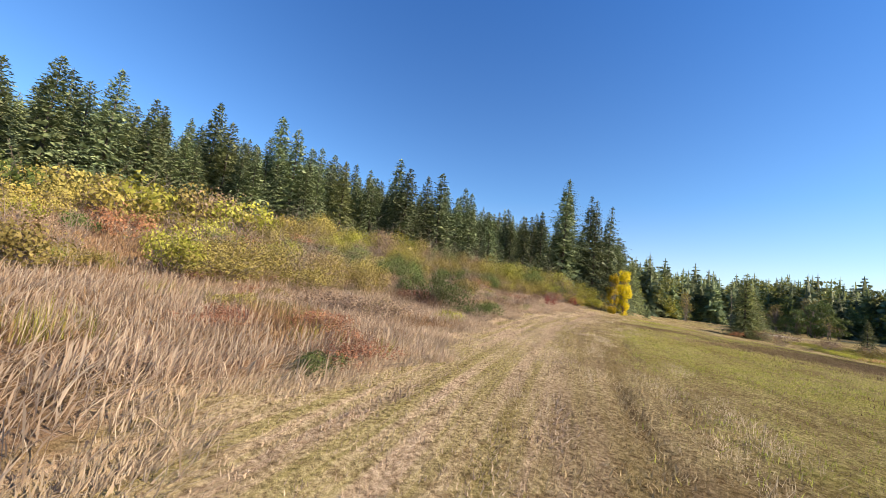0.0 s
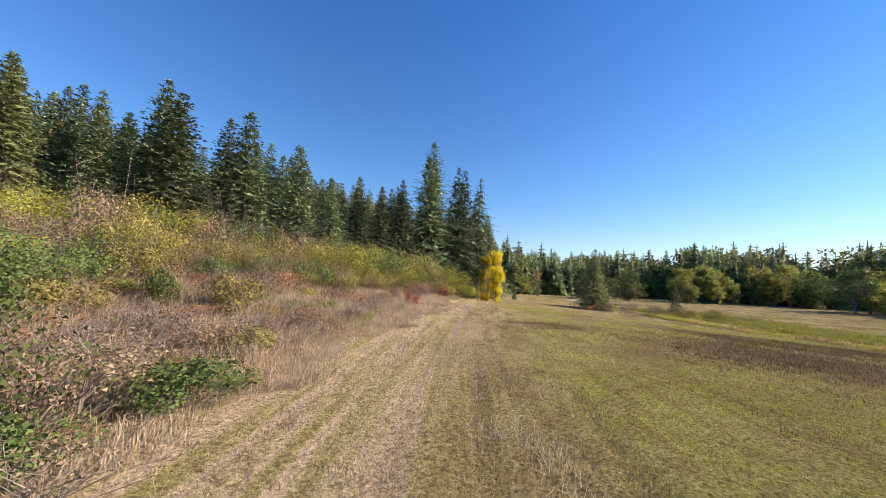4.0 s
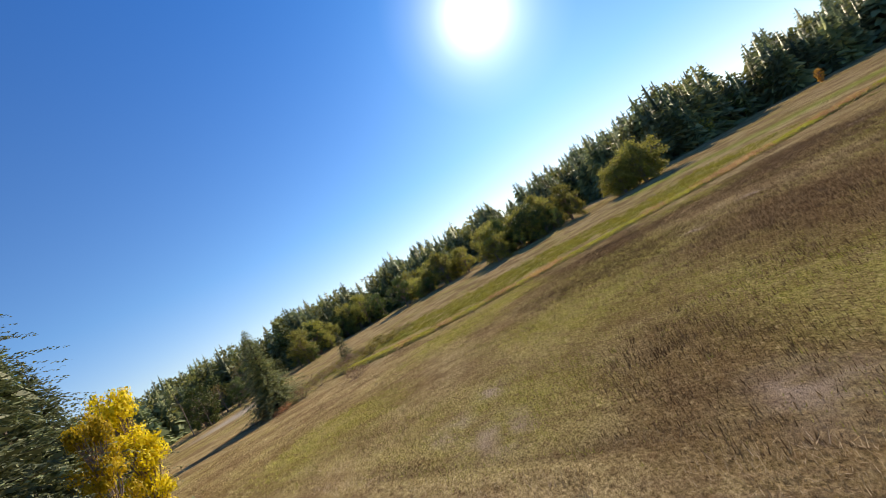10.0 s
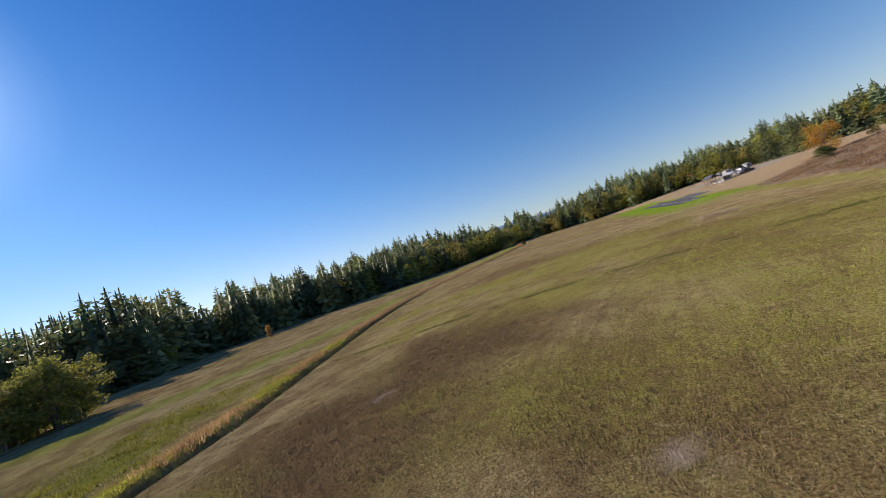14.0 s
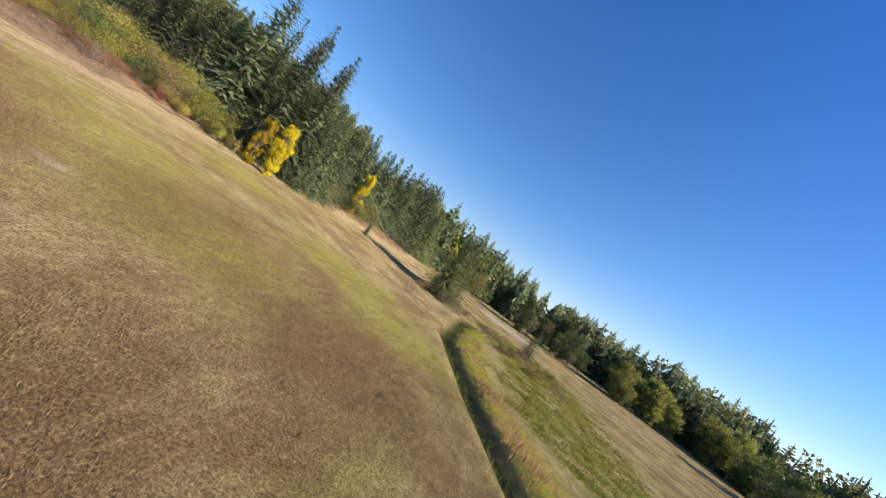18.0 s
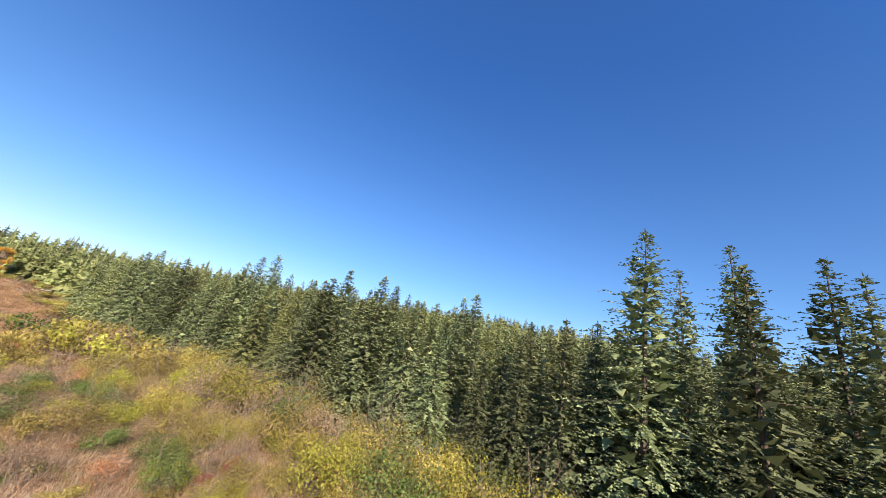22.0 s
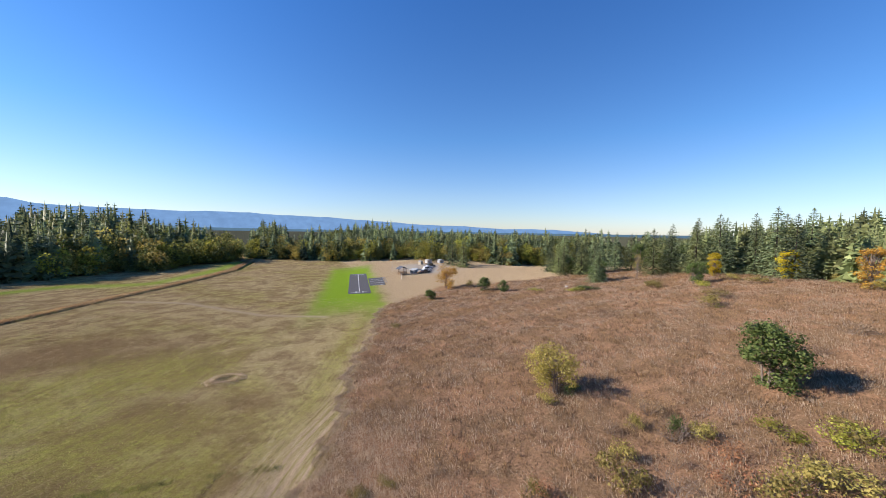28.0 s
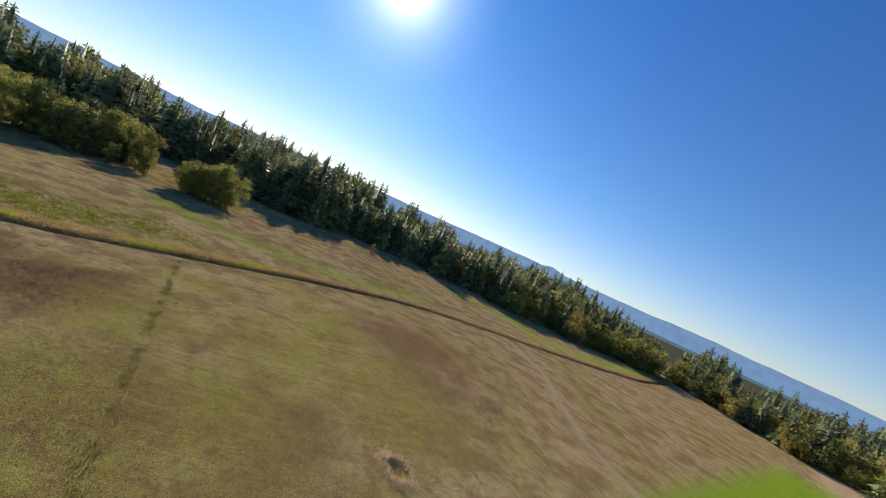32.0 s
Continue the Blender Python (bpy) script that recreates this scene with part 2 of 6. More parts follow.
def axis(zones, end, grow=1.16):
    """Grid lines: zones of (from, to, step) in order, then wider and wider out to the horizon."""
    mid = np.concatenate([np.arange(a, b - s / 2, s) for a, b, s in zones] + [[zones[-1][1]]])
    up, s, v = [], zones[-1][2], zones[-1][1]
    while v < end:
        s *= grow
        v += s
        up.append(v)
    down, s, v = [], zones[0][2], zones[0][0]
    while v > -end:
        s *= grow
        v -= s
        down.append(v)
    return np.concatenate([down[::-1], mid, up])


def mesh_object(name, verts, faces, mat, parent=None, smooth=False):
    me = bpy.data.meshes.new(name)
    me.from_pydata(verts, [], faces)
    me.update()
    if mat:
        me.materials.append(mat)
    if smooth:
        me.polygons.foreach_set("use_smooth", [True] * len(me.polygons))
    ob = new(name, me)
    if parent:
        ob.parent = parent
    return ob


def part(name, bm, mat, parent, label=""):
    me = bpy.data.meshes.new(name)
    bm.to_mesh(me)
    bm.free()
    me.materials.append(mat)
    ob = new(name, me)
    ob.parent = parent
    return tagged(ob, label)


def value_noise(x, y, scale, seed=0):
    v = np.zeros(np.shape(x))
    rs = np.random.RandomState(seed)
    for k in range(5):
        a, ph = rs.uniform(0, 6.28), rs.uniform(0, 6.28)
        f = rs.uniform(0.5, 1.6) / scale
        v += np.sin((x * math.cos(a) + y * math.sin(a)) * f * 6.28 + ph + 1.3 * np.sin((x * math.sin(a) - y * math.cos(a)) * f * 3.1 + ph))
    return v / 5


# greener patches of the mown field: x, y, reach
LUSH = [(29, 32, 5), (36, 27, 5), (28, 11, 5), (21, 11, 6), (35, 8.6, 1.6), (42, -13, 5), (16, -30, 10), (21, -20, 8), (11, 10, 4), (14, 20, 6), (10, 4, 5), (8, -4, 6),
        (47, 13, 4), (-11, -27, 3), (22, 38, 4), (19, 29, 4), (30, 46, 4), (34, -30, 7), (48, -30, 5), (12, -12, 6), (50, 33, 4), (27, -5, 5), (-7, -16, 3), (44, 40, 5), (10, 14, 6), (15, 0, 8), (17, 8, 5)]


def lushness(x, y):
    v = np.zeros(np.shape(x))
    for a, b, r in LUSH:
        v = np.maximum(v, np.exp(-(((x - a) / (1.25 * r)) ** 2 + ((y - b) / r) ** 2)))
    strip = 0.75 * sg((-10 - y) / 3) * sg((y + 52) / 5) * np.exp(-((x - mown_edge(y) - 4.2) / 2.2) ** 2)
    return strip + np.clip(v * 1.25 + 0.35 * value_noise(x, y, 9, 8) + 0.15 * value_noise(x, y, 3, 9) - 0.12, 0, 1) * sg((x - mown_edge(y) - 7.6) / 0.5)


# browner parts of the mown field, partly painted-in backlit shade: x, y, reach
UMBER = [(39, 10, 8.5), (34, 0, 7), (45, 24, 7), (18, -38, 9), (30, -45, 12), (15, -4, 6), (36, 28, 6), (20.0, 32.2, 2.4), (26.6, 23, 6), (27, 13, 5), (11, -16, 6), (10, -32, 6)]


def umber_cover(x, y):
    v = np.zeros(np.shape(x))
    for a, b, r in UMBER:
        v = np.maximum(v, np.exp(-(((x - a) / r) ** 2 + ((y - b) / r) ** 2)))
    return np.clip(v * 1.25 + 0.3 * value_noise(x, y, 7, 18) - 0.08, 0, 0.88)


def ruts(x, y):
    """Depth of the mower's wheel tracks and swaths, which run along the edge of the tall grass."""
    a = x - mown_edge(y)
    z = np.zeros(np.shape(x))
    for off, w, deep, wav in ((1.5, 0.16, 0.05, 0.6), (2.5, 0.2, 0.06, 0.4), (4.05, 0.13, 0.09, 0.2), (5.2, 0.22, 0.08, 0.7), (6.25, 0.2, 0.12, 0.5), (7.0, 0.16, 0.07, 0.8), (7.9, 0.3, 0.13, 0.4), (9.3, 0.18, 0.06, 0.9), (11.2, 0.2, 0.05, 0.8)):
        c = off + 0.25 * np.sin(y * 0.17 + off * 2) + 0.1 * np.sin(y * 0.61 + off)
        broken = np.clip(0.55 + wav * np.sin(y * 0.33 + off * 5) + 0.35 * np.sin(y * 1.15 + off * 3), 0, 1.2)
        z = z - deep * broken * np.exp(-((a - c) / w) ** 2) + 0.45 * deep * broken * np.exp(-((np.abs(a - c) - 1.9 * w) / w) ** 2)
    return (0.45 + 0.35 * np.exp(-((y - 9) / 9) ** 2)) * z * (0.6 + 0.8 * value_noise(x, y, 6, 77)) * sg((y + 14) / 5) * sg((60 - y) / 12)


def ditch_x(y):
    return np.interp(y, [p[1] for p in DITCH][::-1], [p[0] for p in DITCH][::-1])


def wet_strip(x, y):
    """The green tussocky strip that follows the ditch on its far side."""
    d = x - ditch_x(y) + 1.5 * np.sin(y * 0.21) + 0.8 * np.sin(y * 0.6 + x * 0.3)
    return sg((d - 8.0) / 0.7) * sg((17 + 9 * sg((y - 12) / 8) - d) / 1.2) * sg((y + 15 - 0.2 * (x - 60)) / 2) * sg((76 - y) / 4)


def build_ground():
    xs, ys = axis([(-70, -36, 1.1), (-36, -9, 0.6), (-9, 26, 0.24), (26, 62, 0.55), (62, 84, 1.0)], 4700), axis([(-160, -36, 1.1), (-36, -6, 0.6), (-6, 48, 0.3), (48, 66, 0.55)], 4700)
    X, Y = np.meshgrid(xs, ys)
    Z = ground_z(X, Y)
    rough = rough_cover(X, Y)
    Z = Z + 0.10 * rough * value_noise(X, Y, 3.5, 3) + 0.03 * value_noise(X, Y, 5.0, 4) + 0.02 * value_noise(X, Y, 1.8, 5) * (1 + rough) + 0.022 * value_noise(X, Y, 0.8, 15) + 0.015 * value_noise(X, Y, 0.55, 16) + ruts(X, Y) * (1 - rough)
    nx, ny = len(xs), len(ys)
    i = np.arange(nx * ny).reshape(ny, nx)
    F = np.stack([i[:-1, :-1], i[:-1, 1:], i[1:, 1:], i[1:, :-1]], -1).reshape(-1, 4)
    me = bpy.data.meshes.new("ground")
    V = np.stack([X, Y, Z], -1).reshape(-1, 3)
    me.from_pydata(V.tolist(), [], F.tolist())
    me.polygons.foreach_set("use_smooth", [True] * len(me.polygons))
    side = X - (-19.5 + 0.15 * (Y + 83.4))
    green = sg((1.0 - np.maximum(np.abs(side) / 9.5, np.abs(Y + 109) / 49) + 0.14 * value_noise(X, Y, 16, 8) + 0.05 * value_noise(X, Y, 4, 8)) / 0.10)
    track = np.exp(-(polyline_distance(X, Y, [(41, -95), (23, -84), (4, -63), (-10, -56)]) / 0.9) ** 2)
    marsh = wet_strip(X, Y)
    bank = sg((X - ditch_x(Y) - 1.2) / 0.3) * sg((5.2 + 0.8 * np.sin(Y * 0.3) - X + ditch_x(Y)) / 0.5) * sg((Y + 34) / 4) * sg((60 - Y) / 4)
    fresh = np.exp(-(polyline_distance(X, Y, [(90, -119), (72, -137), (45, -131), (33, -160), (27, -205)]) / 4.5) ** 2)
    fresh = np.maximum(fresh, 0.6 * np.exp(-(polyline_distance(X, Y, [(100, -10), (80, -26), (67, -55), (68, -80)]) / 5.0) ** 2)) * sg((ditch_distance(X, Y) - 2.6) / 0.5)
    gravel = np.maximum(sg((11 - np.hypot((X + 62) * 0.8, (Y + 130) * 0.55)) / 1.0), 0.8 * sg((1 - np.hypot((X - 96) / 10, (Y - 103) / 7)) / 0.1))
    pit = 0.6 * np.exp(-(1.9 * np.hypot((X - 4.5) / 1.35, Y + 24.0) / 1.6) ** 2)
    for name, arr in (("rough", rough), ("lawn", np.maximum(green, 0.75 * fresh) * (1 - rough)), ("track", track), ("marsh", marsh), ("bank", bank), ("bare", np.maximum.reduce([np.exp(-(((X - a) / r) ** 2 + ((Y - b) / r) ** 2) * 1.5) for a, b, r in ((22.9, 38.8, 0.9), (21.3, 37.4, 1.1), (24.4, 37.4, 0.8), (17.9, 32.4, 1.0), (32.0, 24.0, 0.8), (33.4, 19.5, 0.9), (27.0, 16.0, 0.7), (38.5, 6.0, 0.8))]) * np.clip(0.6 + 1.2 * value_noise(X, Y, 0.7, 17), 0, 1)), ("gravel", gravel), ("across", X - mown_edge(Y) + 4.5 * sg((-8 - Y) / 3)), ("lush", lushness(X, Y)), ("rut", np.clip(-ruts(X, Y) * 11, 0, 0.7) * (1 - rough)),
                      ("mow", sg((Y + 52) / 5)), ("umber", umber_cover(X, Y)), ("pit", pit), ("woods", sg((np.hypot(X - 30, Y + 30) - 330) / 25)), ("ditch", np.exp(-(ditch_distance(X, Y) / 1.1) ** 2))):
        at = me.attributes.new(name, "FLOAT", "POINT")
        at.data.foreach_set("value", arr.reshape(-1).astype(np.float32))
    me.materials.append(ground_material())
    me.update()
    ob = new("ground", me)
    return tagged(ob, "dry mown meadow rising to a rough grassy slope", "ground", kind="structure")


def ground_material():
    m, n, l, b = material("meadow_ground", 0.95, 0.08)
    p = position(n)
    fine = noise_node(n, l, 14.0, 7, p, 0.75)
    mid = noise_node(n, l, 1.1, 6, p, 0.65)
    patch = noise_node(n, l, 0.22, 5, p, 0.6)
    big = noise_node(n, l, 0.045, 4, p, 0.55)
    # swaths and wheel lines run along the edge of the tall grass
    sep = n.new("ShaderNodeSeparateXYZ")
    l.new(p, sep.inputs[0])
    com = n.new("ShaderNodeCombineXYZ")
    l.new(attribute(n, "across"), com.inputs[0])
    l.new(sep.outputs[1], com.inputs[1])
    mp = n.new("ShaderNodeMapping")
    mp.inputs["Scale"].default_value = (1.0, 0.045, 1)
    l.new(com.outputs[0], mp.inputs[0])
    line = noise_node(n, l, 1.9, 5, mp.outputs[0], 0.65)
    # the swaths end before the airfield
    rows_mix = n.new("ShaderNodeMix")
    rows_mix.inputs[2].default_value = 0.46
    l.new(attribute(n, "mow"), rows_mix.inputs[0])
    l.new(line, rows_mix.inputs[3])
    rows = rows_mix.outputs[0]
    straw = ramp(n, l, fine, [(0.34, (0.15, 0.11, 0.055)), (0.5, (0.50, 0.385, 0.205)), (0.66, (0.78, 0.63, 0.38))])
    pink = ramp(n, l, fine, [(0.34, (0.20, 0.13, 0.08)), (0.5, (0.52, 0.375, 0.25)), (0.66, (0.76, 0.59, 0.43))])
    green = ramp(n, l, fine, [(0.34, (0.09, 0.092, 0.018)), (0.52, (0.35, 0.33, 0.072)), (0.70, (0.60, 0.54, 0.16))])
    brown = ramp(n, l, fine, [(0.34, (0.075, 0.046, 0.022)), (0.52, (0.21, 0.135, 0.068)), (0.72, (0.38, 0.265, 0.145))])
    k1 = ramp(n, l, big, [(0.46, (0.12, 0.12, 0.12)), (0.60, (0.6, 0.6, 0.6))])
    meadow = mix(n, l, k1, straw, green)
    k2 = ramp(n, l, mid, [(0.44, (0, 0, 0)), (0.70, (0.75, 0.75, 0.75))])
    meadow = mix(n, l, k2, meadow, brown)
    k4 = ramp(n, l, patch, [(0.44, (0, 0, 0)), (0.59, (0.75, 0.75, 0.75))])
    meadow = mix(n, l, k4, meadow, brown)
    lk = n.new("ShaderNodeMath")
    lk.operation = "MULTIPLY"
    l.new(attribute(n, "lush"), lk.inputs[0])
    l.new(ramp(n, l, mid, [(0.30, (1, 1, 1)), (0.66, (0.25, 0.25, 0.25))]), lk.inputs[1])
    meadow = mix(n, l, lk.outputs[0], meadow, green)
    # brown soil tone that also carries the shade of backlit grass
    meadow = mix(n, l, attribute(n, "umber"), meadow, mix(n, l, lk.outputs[0], brown, green))
    strip = n.new("ShaderNodeMapRange")
    strip.inputs["From Min"].default_value, strip.inputs["From Max"].default_value = 7.4, 3.2
    l.new(attribute(n, "across"), strip.inputs["Value"])
    meadow = mix(n, l, strip.outputs[0], meadow, mix(n, l, ramp(n, l, rows, [(0.42, (0, 0, 0)), (0.60, (0.7, 0.7, 0.7))]), pink, green))
    meadow = mix(n, l, ramp(n, l, rows, [(0.50, (0, 0, 0)), (0.64, (0.4, 0.4, 0.4))]), meadow, brown)
    meadow = mix(n, l, ramp(n, l, rows, [(0.28, (0.35, 0.35, 0.35)), (0.42, (0, 0, 0))]), meadow, straw)
    clump = noise_node(n, l, 4.2, 4, p, 0.7)
    meadow = mix(n, l, ramp(n, l, clump, [(0.53, (0, 0, 0)), (0.66, (0.7, 0.7, 0.7))]), meadow, brown)
    meadow = mix(n, l, ramp(n, l, clump, [(0.30, (0.6, 0.6, 0.6)), (0.42, (0, 0, 0))]), meadow, straw)
    meadow = mix(n, l, attribute(n, "rut"), meadow, (0.13, 0.085, 0.05))
    dry = ramp(n, l, fine, [(0.25, (0.14, 0.085, 0.048)), (0.52, (0.28, 0.175, 0.10)), (0.8, (0.44, 0.31, 0.195))])
    dk = ramp(n, l, mid, [(0.46, (0, 0, 0)), (0.70, (0.75, 0.75, 0.75))])
    dry = mix(n, l, dk, dry, (0.17, 0.11, 0.065))
    dry = mix(n, l, k4, dry, (0.38, 0.22, 0.13))
    dry = mix(n, l, ramp(n, l, clump, [(0.50, (0, 0, 0)), (0.62, (0.55, 0.55, 0.55))]), dry, (0.11, 0.068, 0.04))
    dry = mix(n, l, ramp(n, l, clump, [(0.32, (0.5, 0.5, 0.5)), (0.42, (0, 0, 0))]), dry, (0.50, 0.36, 0.24))
    c = mix(n, l, attribute(n, "rough"), meadow, dry)
    lawn = ramp(n, l, fine, [(0.25, (0.11, 0.18, 0.02)), (0.55, (0.23, 0.35, 0.03)), (0.85, (0.33, 0.42, 0.07))])
    c = mix(n, l, attribute(n, "lawn"), c, lawn)
    c = mix(n, l, attribute(n, "track"), c, (0.44, 0.35, 0.23))
    mk = noise_node(n, l, 0.25, 4, p)
    marsh = mix(n, l, ramp(n, l, mk, [(0.42, (0, 0, 0)), (0.56, (1, 1, 1))]), (0.45, 0.35, 0.17), (0.27, 0.29, 0.06))
    marsh = mix(n, l, k2, marsh, (0.19, 0.17, 0.07))
    c = mix(n, l, attribute(n, "marsh"), c, marsh)
    c = mix(n, l, attribute(n, "bank"), c, ramp(n, l, mid, [(0.35, (0.44, 0.34, 0.07)), (0.6, (0.30, 0.27, 0.06))]))
    c = mix(n, l, attribute(n, "bare"), c, (0.47, 0.37, 0.29))
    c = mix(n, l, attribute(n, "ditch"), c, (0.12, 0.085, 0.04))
    c = mix(n, l, attribute(n, "pit"), c, (0.14, 0.10, 0.065))
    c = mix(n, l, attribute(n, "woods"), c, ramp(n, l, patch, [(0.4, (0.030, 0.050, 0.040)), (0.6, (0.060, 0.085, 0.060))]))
    c = mix(n, l, attribute(n, "gravel"), c, (0.42, 0.38, 0.32))
    worn = n.new("ShaderNodeMath")
    worn.operation = "MULTIPLY_ADD"
    worn.inputs[1].default_value, worn.inputs[2].default_value = -0.25, 0.25
    l.new(attribute(n, "mow"), worn.inputs[0])
    c = mix(n, l, worn.outputs[0], c, mix(n, l, attribute(n, "lawn"), brown, c))
    d = n.new("ShaderNodeBsdfDiffuse")
    d.inputs["Roughness"].default_value = 0.45
    l.new(c, d.inputs["Color"])
    l.new(d.outputs[0], n["Material Output"].inputs[0])
    hsum = n.new("ShaderNodeMath")
    hsum.operation = "ADD"
    l.new(fine, hsum.inputs[0])
    l.new(clump, hsum.inputs[1])
    bump(n, l, d, hsum.outputs[0], 1.0, 0.16)
    return m


GROUND = build_ground()


def Z(x, y):
    return float(ground_z(x, y))


# ---- growing things ----
def tube(points, radii, sides=6):
    V, F = [], []
    for j, (p, r) in enumerate(zip(points, radii)):
        for k in range(sides):
            a = 2 * math.pi * k / sides
            V.append((p[0] + r * math.cos(a), p[1] + r * math.sin(a), p[2]))
        if j:
            o = (j - 1) * sides
            for k in range(sides):
                F.append((o + k, o + (k + 1) % sides, o + sides + (k + 1) % sides, o + sides + k))
    return V, F


def stick(a, b, r0, r1, sides=4):
    a, b = Vector(a), Vector(b)
    m = (b - a).to_track_quat("Z", "Y").to_matrix()
    V = [a + m @ Vector((r0 * math.cos(t), r0 * math.sin(t), 0)) for t in [2 * math.pi * k / sides for k in range(sides)]]
    V += [b + m @ Vector((r1 * math.cos(t), r1 * math.sin(t), 0)) for t in [2 * math.pi * k / sides for k in range(sides)]]
    F = [(k, (k + 1) % sides, sides + (k + 1) % sides, sides + k) for k in range(sides)]
    return [tuple(v) for v in V], F


def joined(pieces):
    V, F = [], []
    for v, f in pieces:
        o = len(V)
        V += [tuple(p) for p in v]
        F += [tuple(int(i) + o for i in q) for q in f]
    return V, F


def kites(rs, base, out, length, width, roll=0.5):
    """Flat pointed sprays, one quad each, lying along out."""
    n = len(base)
    up = np.array([0, 0, 1.0])
    w = np.cross(out, up + rs.uniform(-roll, roll, (n, 3)))
    w /= np.linalg.norm(w, axis=1, keepdims=True) + 1e-9
    m = base + out * (length * rs.uniform(0.05, 0.3, n))[:, None]
    w = w * width[:, None]
    V = np.stack([m + w, base + out * length[:, None], m - w], 1).reshape(-1, 3)
    return V, np.arange(n * 3).reshape(-1, 3)


def conifer_meshes(seed, h=20.0, radius=3.8, bare=0.03, whorls=40, arms=8, gap=0.42, ragged=0.25, spray=0.62, inner=90):
    """Trunk and crown of one fir, h metres high: tiers of feathery boughs, its foot at the origin."""
    rs = np.random.RandomState(seed)
    rr = random.Random(seed)
    lean = rs.uniform(-0.012, 0.012, 2) * h
    zs = np.linspace(0, h, 7)
    pts = [(lean[0] * (z / h) ** 2, lean[1] * (z / h) ** 2, z) for z in zs]
    pieces = [tube(pts, [0.011 * h * (1 - z / h) ** 0.9 + 0.012 for z in zs], 6)]
    B, D, L = [], [], []
    lobe = [rr.uniform(0.82, 1.18) for _ in range(7)]
    for i in range(whorls):
        f = bare + (1 - bare) * (i + rr.uniform(-0.35, 0.35)) / whorls
        f = min(max(f, bare), 0.985)
        reach = radius * (1 - f) ** 0.95 * (0.78 + 0.22 * min(1, (f - bare) / 0.10)) * (1 + ragged * 0.5 * rr.uniform(-1, 1))
        turn = rr.uniform(0, 6.283)
        count = max(4, int(arms * (0.5 + 0.6 * (1 - f))))
        for k in range(count):
            if rr.random() < ragged * 0.55:
                continue
            a = turn + 6.283 * k / count + rr.uniform(-0.35, 0.35)
            R = reach * lobe[int((a % 6.283) * 1.1) % 7] * (1 + rr.uniform(-ragged, ragged)) + 0.15
            rise = 0.75 * f - 0.32 + rr.uniform(-0.12, 0.12)
            ca, sa = math.cos(a), math.sin(a)
            bx, by, bz = lean[0] * f * f, lean[1] * f * f, f * h
            if i % 4 == 0 and k % 3 == 0:
                pieces.append(stick((bx, by, bz), (bx + ca * R * 0.75, by + sa * R * 0.75, bz + R * (rise * 0.75 - 0.12)), 0.045, 0.012, 3))
            n = max(2, int(R * 0.8 / gap))
            for q in range(n):
                s = 0.22 + 0.76 * (q + rr.random() * 0.8) / n
                x, y, z = bx + ca * R * s, by + sa * R * s, bz + R * (rise * s - 0.24 * s * s) + rr.gauss(0, 0.07)
                slope = rise - 0.48 * s
                for sd in (-1, 1):
                    t = a + sd * rr.uniform(0.45, 1.05)
                    B.append((x, y, z))
                    D.append((math.cos(t), math.sin(t), slope + rr.uniform(-0.35, 0.2)))
                    L.append(min(spray, 0.2 + 0.42 * R) * (0.55 + 0.6 * (1 - s)) * rr.uniform(0.7, 1.25))
            B.append((bx + ca * R * 0.9, by + sa * R * 0.9, bz + R * (rise * 0.9 - 0.19)))
            D.append((ca, sa, rise - 0.35))
            L.append(min(spray, 0.2 + 0.42 * R) * 0.85)
    for k in range(9):
        a = rr.uniform(0, 6.28)
        B.append((lean[0], lean[1], h * (0.93 + 0.008 * k)))
        D.append((math.cos(a) * 0.5, math.sin(a) * 0.5, 0.9))
        L.append(0.42)
    for k in range(inner):
        f = bare + 0.03 + (0.86 - bare) * (k + rr.random()) / inner
        a, r = rr.uniform(0, 6.283), radius * (1 - f) ** 0.82 * rr.uniform(0.08, 0.5)
        B.append((math.cos(a) * r, math.sin(a) * r, f * h))
        D.append((math.cos(a) * 0.4 - math.sin(a), math.sin(a) * 0.4 + math.cos(a), rr.uniform(-1.2, 1.2)))
        L.append(0.5 + 1.0 * (1 - f))
    B, D, L = np.array(B), np.array(D), np.array(L)
    D /= np.linalg.norm(D, axis=1, keepdims=True)
    cv, cf = kites(rs, B, D, L, L * rs.uniform(0.28, 0.42, len(L)), 0.9)
    return joined(pieces), (cv.tolist(), cf.tolist())


def raw_mesh(name, vf, mat, smooth=False):
    me = bpy.data.meshes.new(name)
    me.from_pydata(vf[0], [], vf[1])
    me.materials.append(mat)
    if smooth:
        me.polygons.foreach_set("use_smooth", [True] * len(me.polygons))
    me.update()
    return me


def plant(name, trunk_me, crown_me, label, category, group, trunk_name="trunk"):
    root = new(name)
    root.empty_display_size = 0.3
    tagged(root, label, category, group)
    t = new(trunk_name, trunk_me)
    t.parent = root
    c = new("crown" if trunk_name == "trunk" else "foliage", crown_me)
    c.parent = root
    return root


CONIFERS, CONIFERS_FAR, TALL = [], [], []
